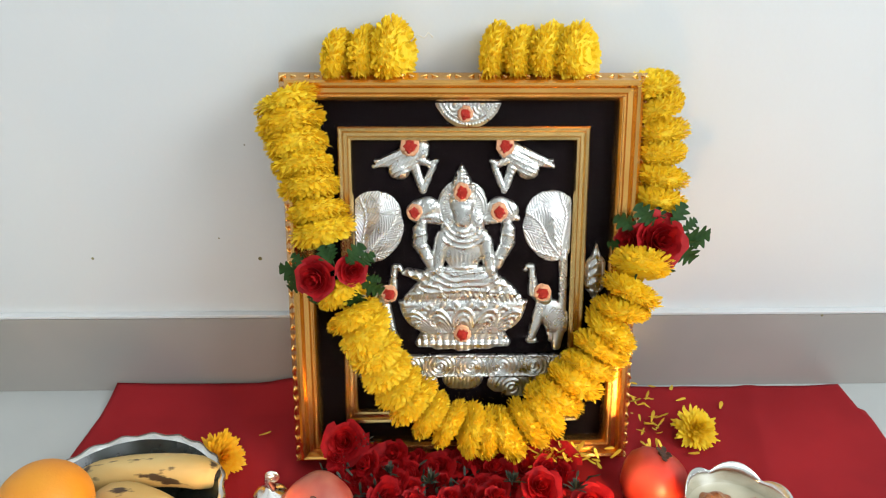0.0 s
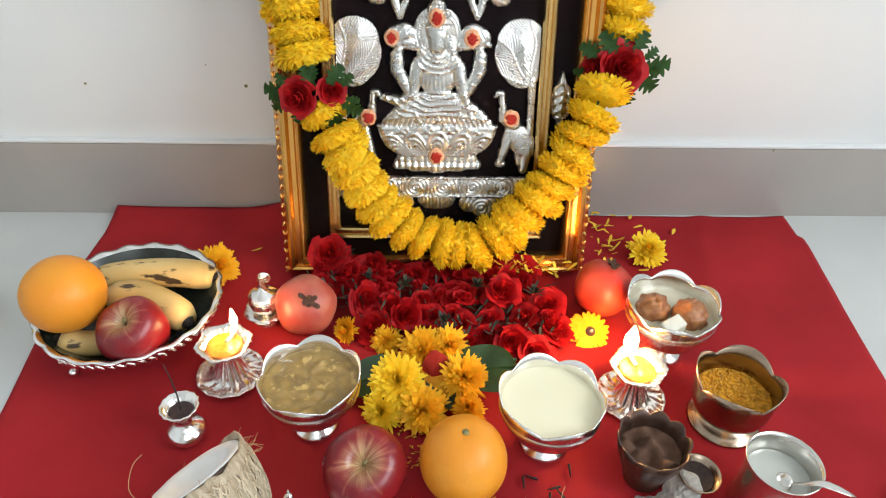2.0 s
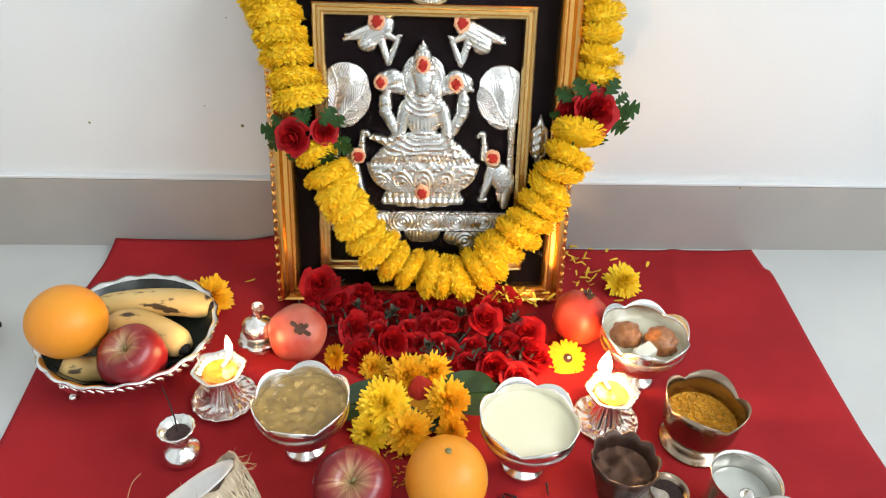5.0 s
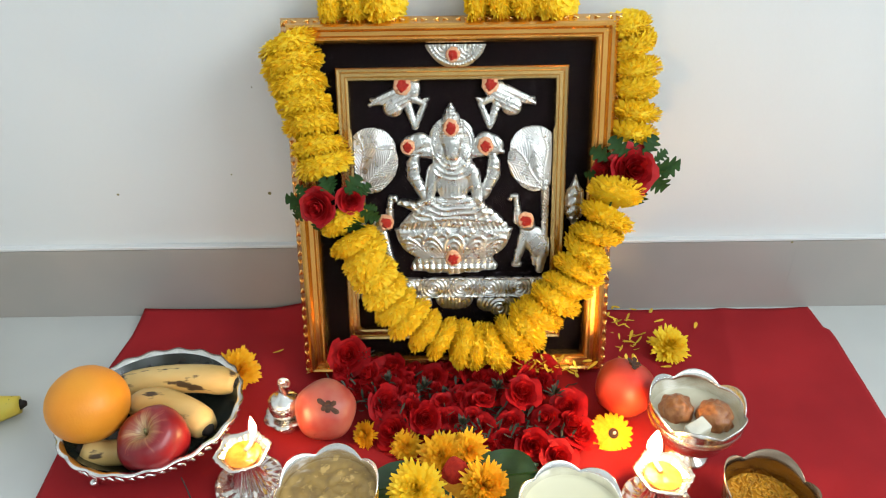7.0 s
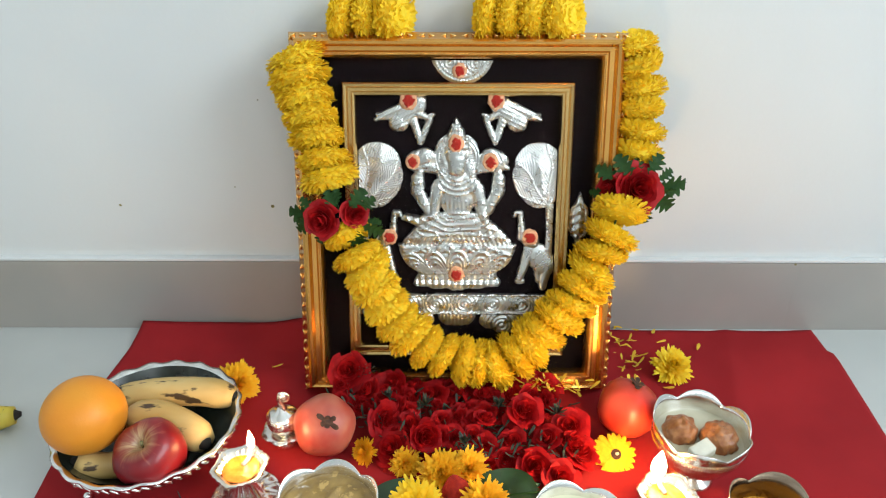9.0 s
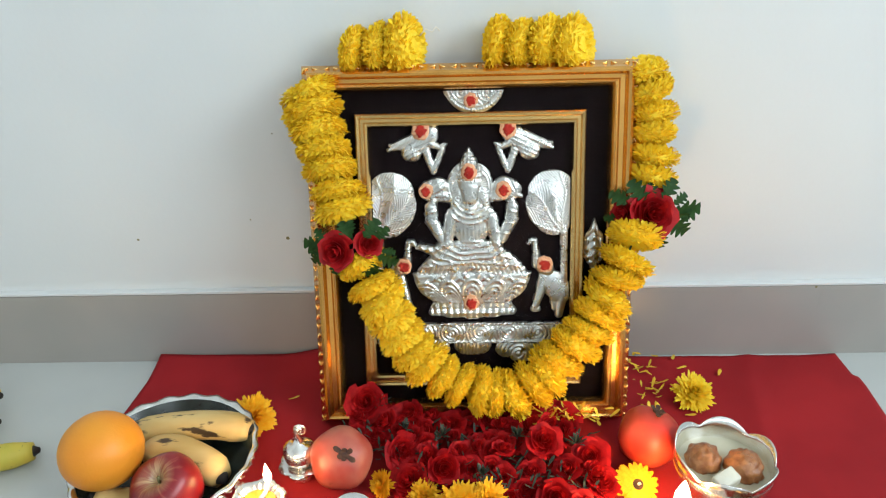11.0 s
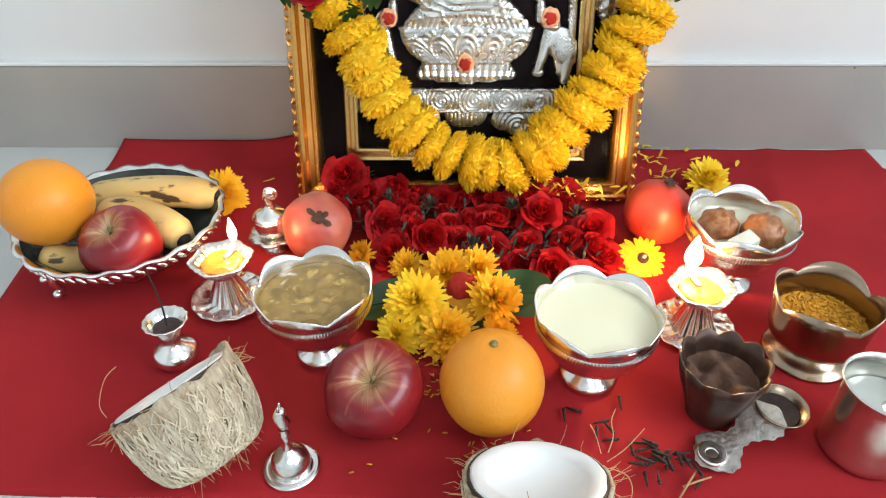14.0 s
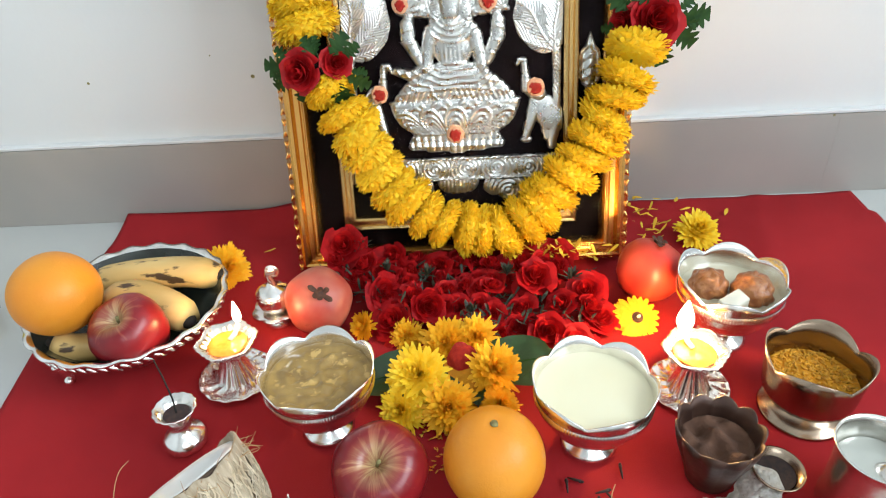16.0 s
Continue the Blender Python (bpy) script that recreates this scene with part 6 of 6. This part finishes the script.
part("cup", lathe([(0.0, -0.012), (0.0080, -0.011), (0.0145, -0.005), (0.0175, 0.002), (0.0180, 0.0042), (0.0168, 0.0042), (0.0138, -0.003), (0.0078, -0.0085), (0.0, -0.0095)], 48), M["bronzed"], ladle, "small bronze-toned cup", aim(Vector((0.2160, -0.4110, 0.0190)), (0.05, -0.10, 0.99)))
part("cup_residue", lathe([(0.0136, -0.0030), (0.008, -0.0040), (0.0, -0.0045)], 30), M["clove"], ladle, "dark oil residue", aim(Vector((0.2160, -0.4110, 0.0200)), (0.05, -0.10, 0.99)))

cloves = bmesh.new()
r6 = random.Random(4)
for k in range(34):
    if k < 24:
        x, y, z = r6.gauss(0.132, 0.011), r6.gauss(-0.446, 0.007), CLOTH + 0.002 + r6.uniform(0, 0.006)
    else:
        x, y, z = ((0.072, -0.408, 0), (0.096, -0.413, 0), (0.113, -0.397, 0), (0.101, -0.417, 0), (0.10, -0.428, 0), (0.118, -0.459, 0), (0.092, -0.424, 0), (0.15, -0.462, 0), (0.078, -0.402, 0), (0.12, -0.43, 0))[k - 24]
        z = CLOTH + 0.002
    a, e = r6.uniform(0, 6.283), r6.uniform(-0.15, 0.25)
    w = Vector((math.cos(a), math.sin(a), e))
    p = Vector((x, y, z))
    tube([p - w * 0.005, p, p + w * 0.003, p + w * 0.0050], [0.0005, 0.0010, 0.0010, 0.0015], 6, bm=cloves)
    bmesh.ops.create_icosphere(cloves, subdivisions=1, radius=0.0012, matrix=Matrix.Translation(p + w * 0.0060))
solid("cloves", cloves, M["clove"], "dark dried cloves scattered on the red cloth", "cloves", kind="stuff")
for p, q in (((0.1335, -0.4745, CLOTH + 0.0012), (0.1510, -0.4530, CLOTH + 0.0050)), ((0.1400, -0.4640, CLOTH + 0.0030), (0.1600, -0.4560, CLOTH + 0.0020))):
    solid("straw", tube([p, (Vector(p) + Vector(q)) / 2 + Vector((0, 0, 0.0006)), q], [0.0007, 0.0008, 0.0006], 6), M["straw"], "broken thin straw on the red cloth", "straw", group="straws")
fibres = bmesh.new()
for pts3 in (((0.086, -0.470, 0.045), (0.090, -0.462, 0.052), (0.091, -0.450, 0.052), (0.0945, -0.444, 0.058)), ((0.085, -0.472, 0.04), (0.095, -0.468, 0.046), (0.104, -0.462, 0.052), (0.110, -0.458, 0.058)),
             ((0.086, -0.475, 0.04), (0.098, -0.478, 0.036), (0.100, -0.486, 0.028), (0.092, -0.492, 0.02)), ((0.083, -0.470, 0.044), (0.080, -0.458, 0.05), (0.076, -0.452, 0.054)), ((0.086, -0.49, 0.024), (0.096, -0.498, 0.018), (0.104, -0.502, 0.01)),
             ((-0.232, -0.436, 0.030), (-0.240, -0.428, 0.034), (-0.238, -0.416, 0.046), (-0.231, -0.410, 0.052)), ((0.039, -0.5265, 0.0385), (0.0385, -0.5100, 0.0445), (0.0365, -0.4960, 0.0470)), ((-0.150, -0.44, 0.02), (-0.143, -0.452, 0.014), (-0.137, -0.456, 0.012))):
    tube([p for p, dd in along([Vector(p) for p in pts3], 0.003)], 0.00035, 4, bm=fibres)
solid("coconut_fibres", fibres, M["straw"], "long loose coconut fibres curling off the husks", "fibres", kind="stuff", smooth=False)

match = thing("matchbox", "small yellow matchbox lying on the red cloth", "matchbox", pose(0.3995, -0.4500, CLOTH, 0, 0, -46))
part("sleeve", boxes((-0.026, 0.026, -0.018, 0.018, 0.0, 0.0145), bevel=0.0005), M["match_yellow"], match, smooth=False)
for s in (-1, 1):
    part("striker", boxes((-0.0255, 0.0255, s * 0.0182 - 0.0003, s * 0.0182 + 0.0003, 0.002, 0.0125)), M["match_side"], match, "brown striking strip", smooth=False)
disc = bmesh.new()
bmesh.ops.create_cone(disc, cap_ends=True, segments=28, radius1=0.0085, radius2=0.0085, depth=0.0004)
panel = part("label_panel", disc, M["sticker"], match, "pale round label panel", pose(-0.012, 0.004, 0.0147), smooth=False)
part("label_ring", lathe([(0.0062, 0.0003), (0.0046, 0.0003)], 28), M["ink"], panel, "", smooth=False)
bars = boxes(*[(-0.0225 + 0.0042 * k, -0.0195 + 0.0042 * k, -0.0115, -0.0085, 0.0145, 0.0148) for k in range(5)])
part("label_print", bars, M["ink_grey"], match, "dark small printing", smooth=False)

# ---- newspaper under the cloth's front edge ----
news = thing("newspaper", "folded newspaper lying on the floor under the cloth", "newspaper", pose(0, 0, 0))
part("sheet", boxes((-0.255, 0.46, -0.80, -0.44, 0.0, 0.0011)), M["paper"], news, smooth=False)
# dark print; its left corner also paints the shadow along the cloth edge
photo = bmesh.new()
corners = ((-0.118, -0.474), (-0.118, -0.477), (-0.052, -0.503), (-0.040, -0.62), (0.206, -0.62), (0.206, -0.474))
face = photo.faces.new([photo.verts.new((x, y, 0.0011)) for x, y in corners])
for v in bmesh.ops.extrude_face_region(photo, geom=[face])["geom"]:
    if isinstance(v, bmesh.types.BMVert):
        v.co.z = 0.0013
part("dark_photo_and_shade", photo, M["ink"], news, "dark printed photograph with shadow painted in at its left", smooth=False)
part("grey_photo", boxes((0.136, 0.198, -0.60, -0.477, 0.0013, 0.0015)), M["ink_grey"], news, "grey printed photograph", smooth=False)
rn = random.Random(8)
lines = []
for k in range(12):
    x = -0.236
    while x < -0.086:
        w = rn.uniform(0.003, 0.009)
        if rn.random() < 0.75:
            lines.append((x, min(x + w, -0.084), -0.4812 - 0.0040 * k, -0.4802 - 0.0040 * k, 0.0011, 0.0012))
        x += w + 0.0015
tagged(part("small_print", boxes(*lines), M["print"], news, "lines of small print", smooth=False), kind="stuff")
for x0, x1 in ((-0.066, -0.061), (-0.056, -0.050), (0.118, 0.123), (0.128, 0.133), (0.012, 0.015)):
    part("pale_stripe", boxes((x0, x1, -0.56, -0.478, 0.0015, 0.0017)), M["paper"], news, "pale stripe in the photograph", smooth=False)
for k in range(16):
    x0, y0 = rn.uniform(-0.045, 0.11), -0.476 - 0.011 * rn.randrange(5)
    part("printed_block", boxes((x0, x0 + rn.uniform(0.006, 0.018), y0 - 0.0085, y0, 0.0013, 0.0014 + 0.00002 * k)), M["ink_grey"], news, smooth=False)
part("headline_bar", boxes((-0.232, -0.212, -0.4780, -0.4725, 0.0011, 0.0013)), M["ink"], news, "dark bold print", smooth=False)
part("yellow_patch", boxes((-0.133, -0.128, -0.488, -0.473, 0.0013, 0.0015)), M["match_yellow"], news, "small yellow printed patch", smooth=False)
ring = lathe([(0.0125, 0.0013), (0.0080, 0.0013)], 36)
part("red_letter_shape", ring, M["ink_red"], news, "red printed shape", pose(0.236, -0.5005, 0.0), smooth=False)
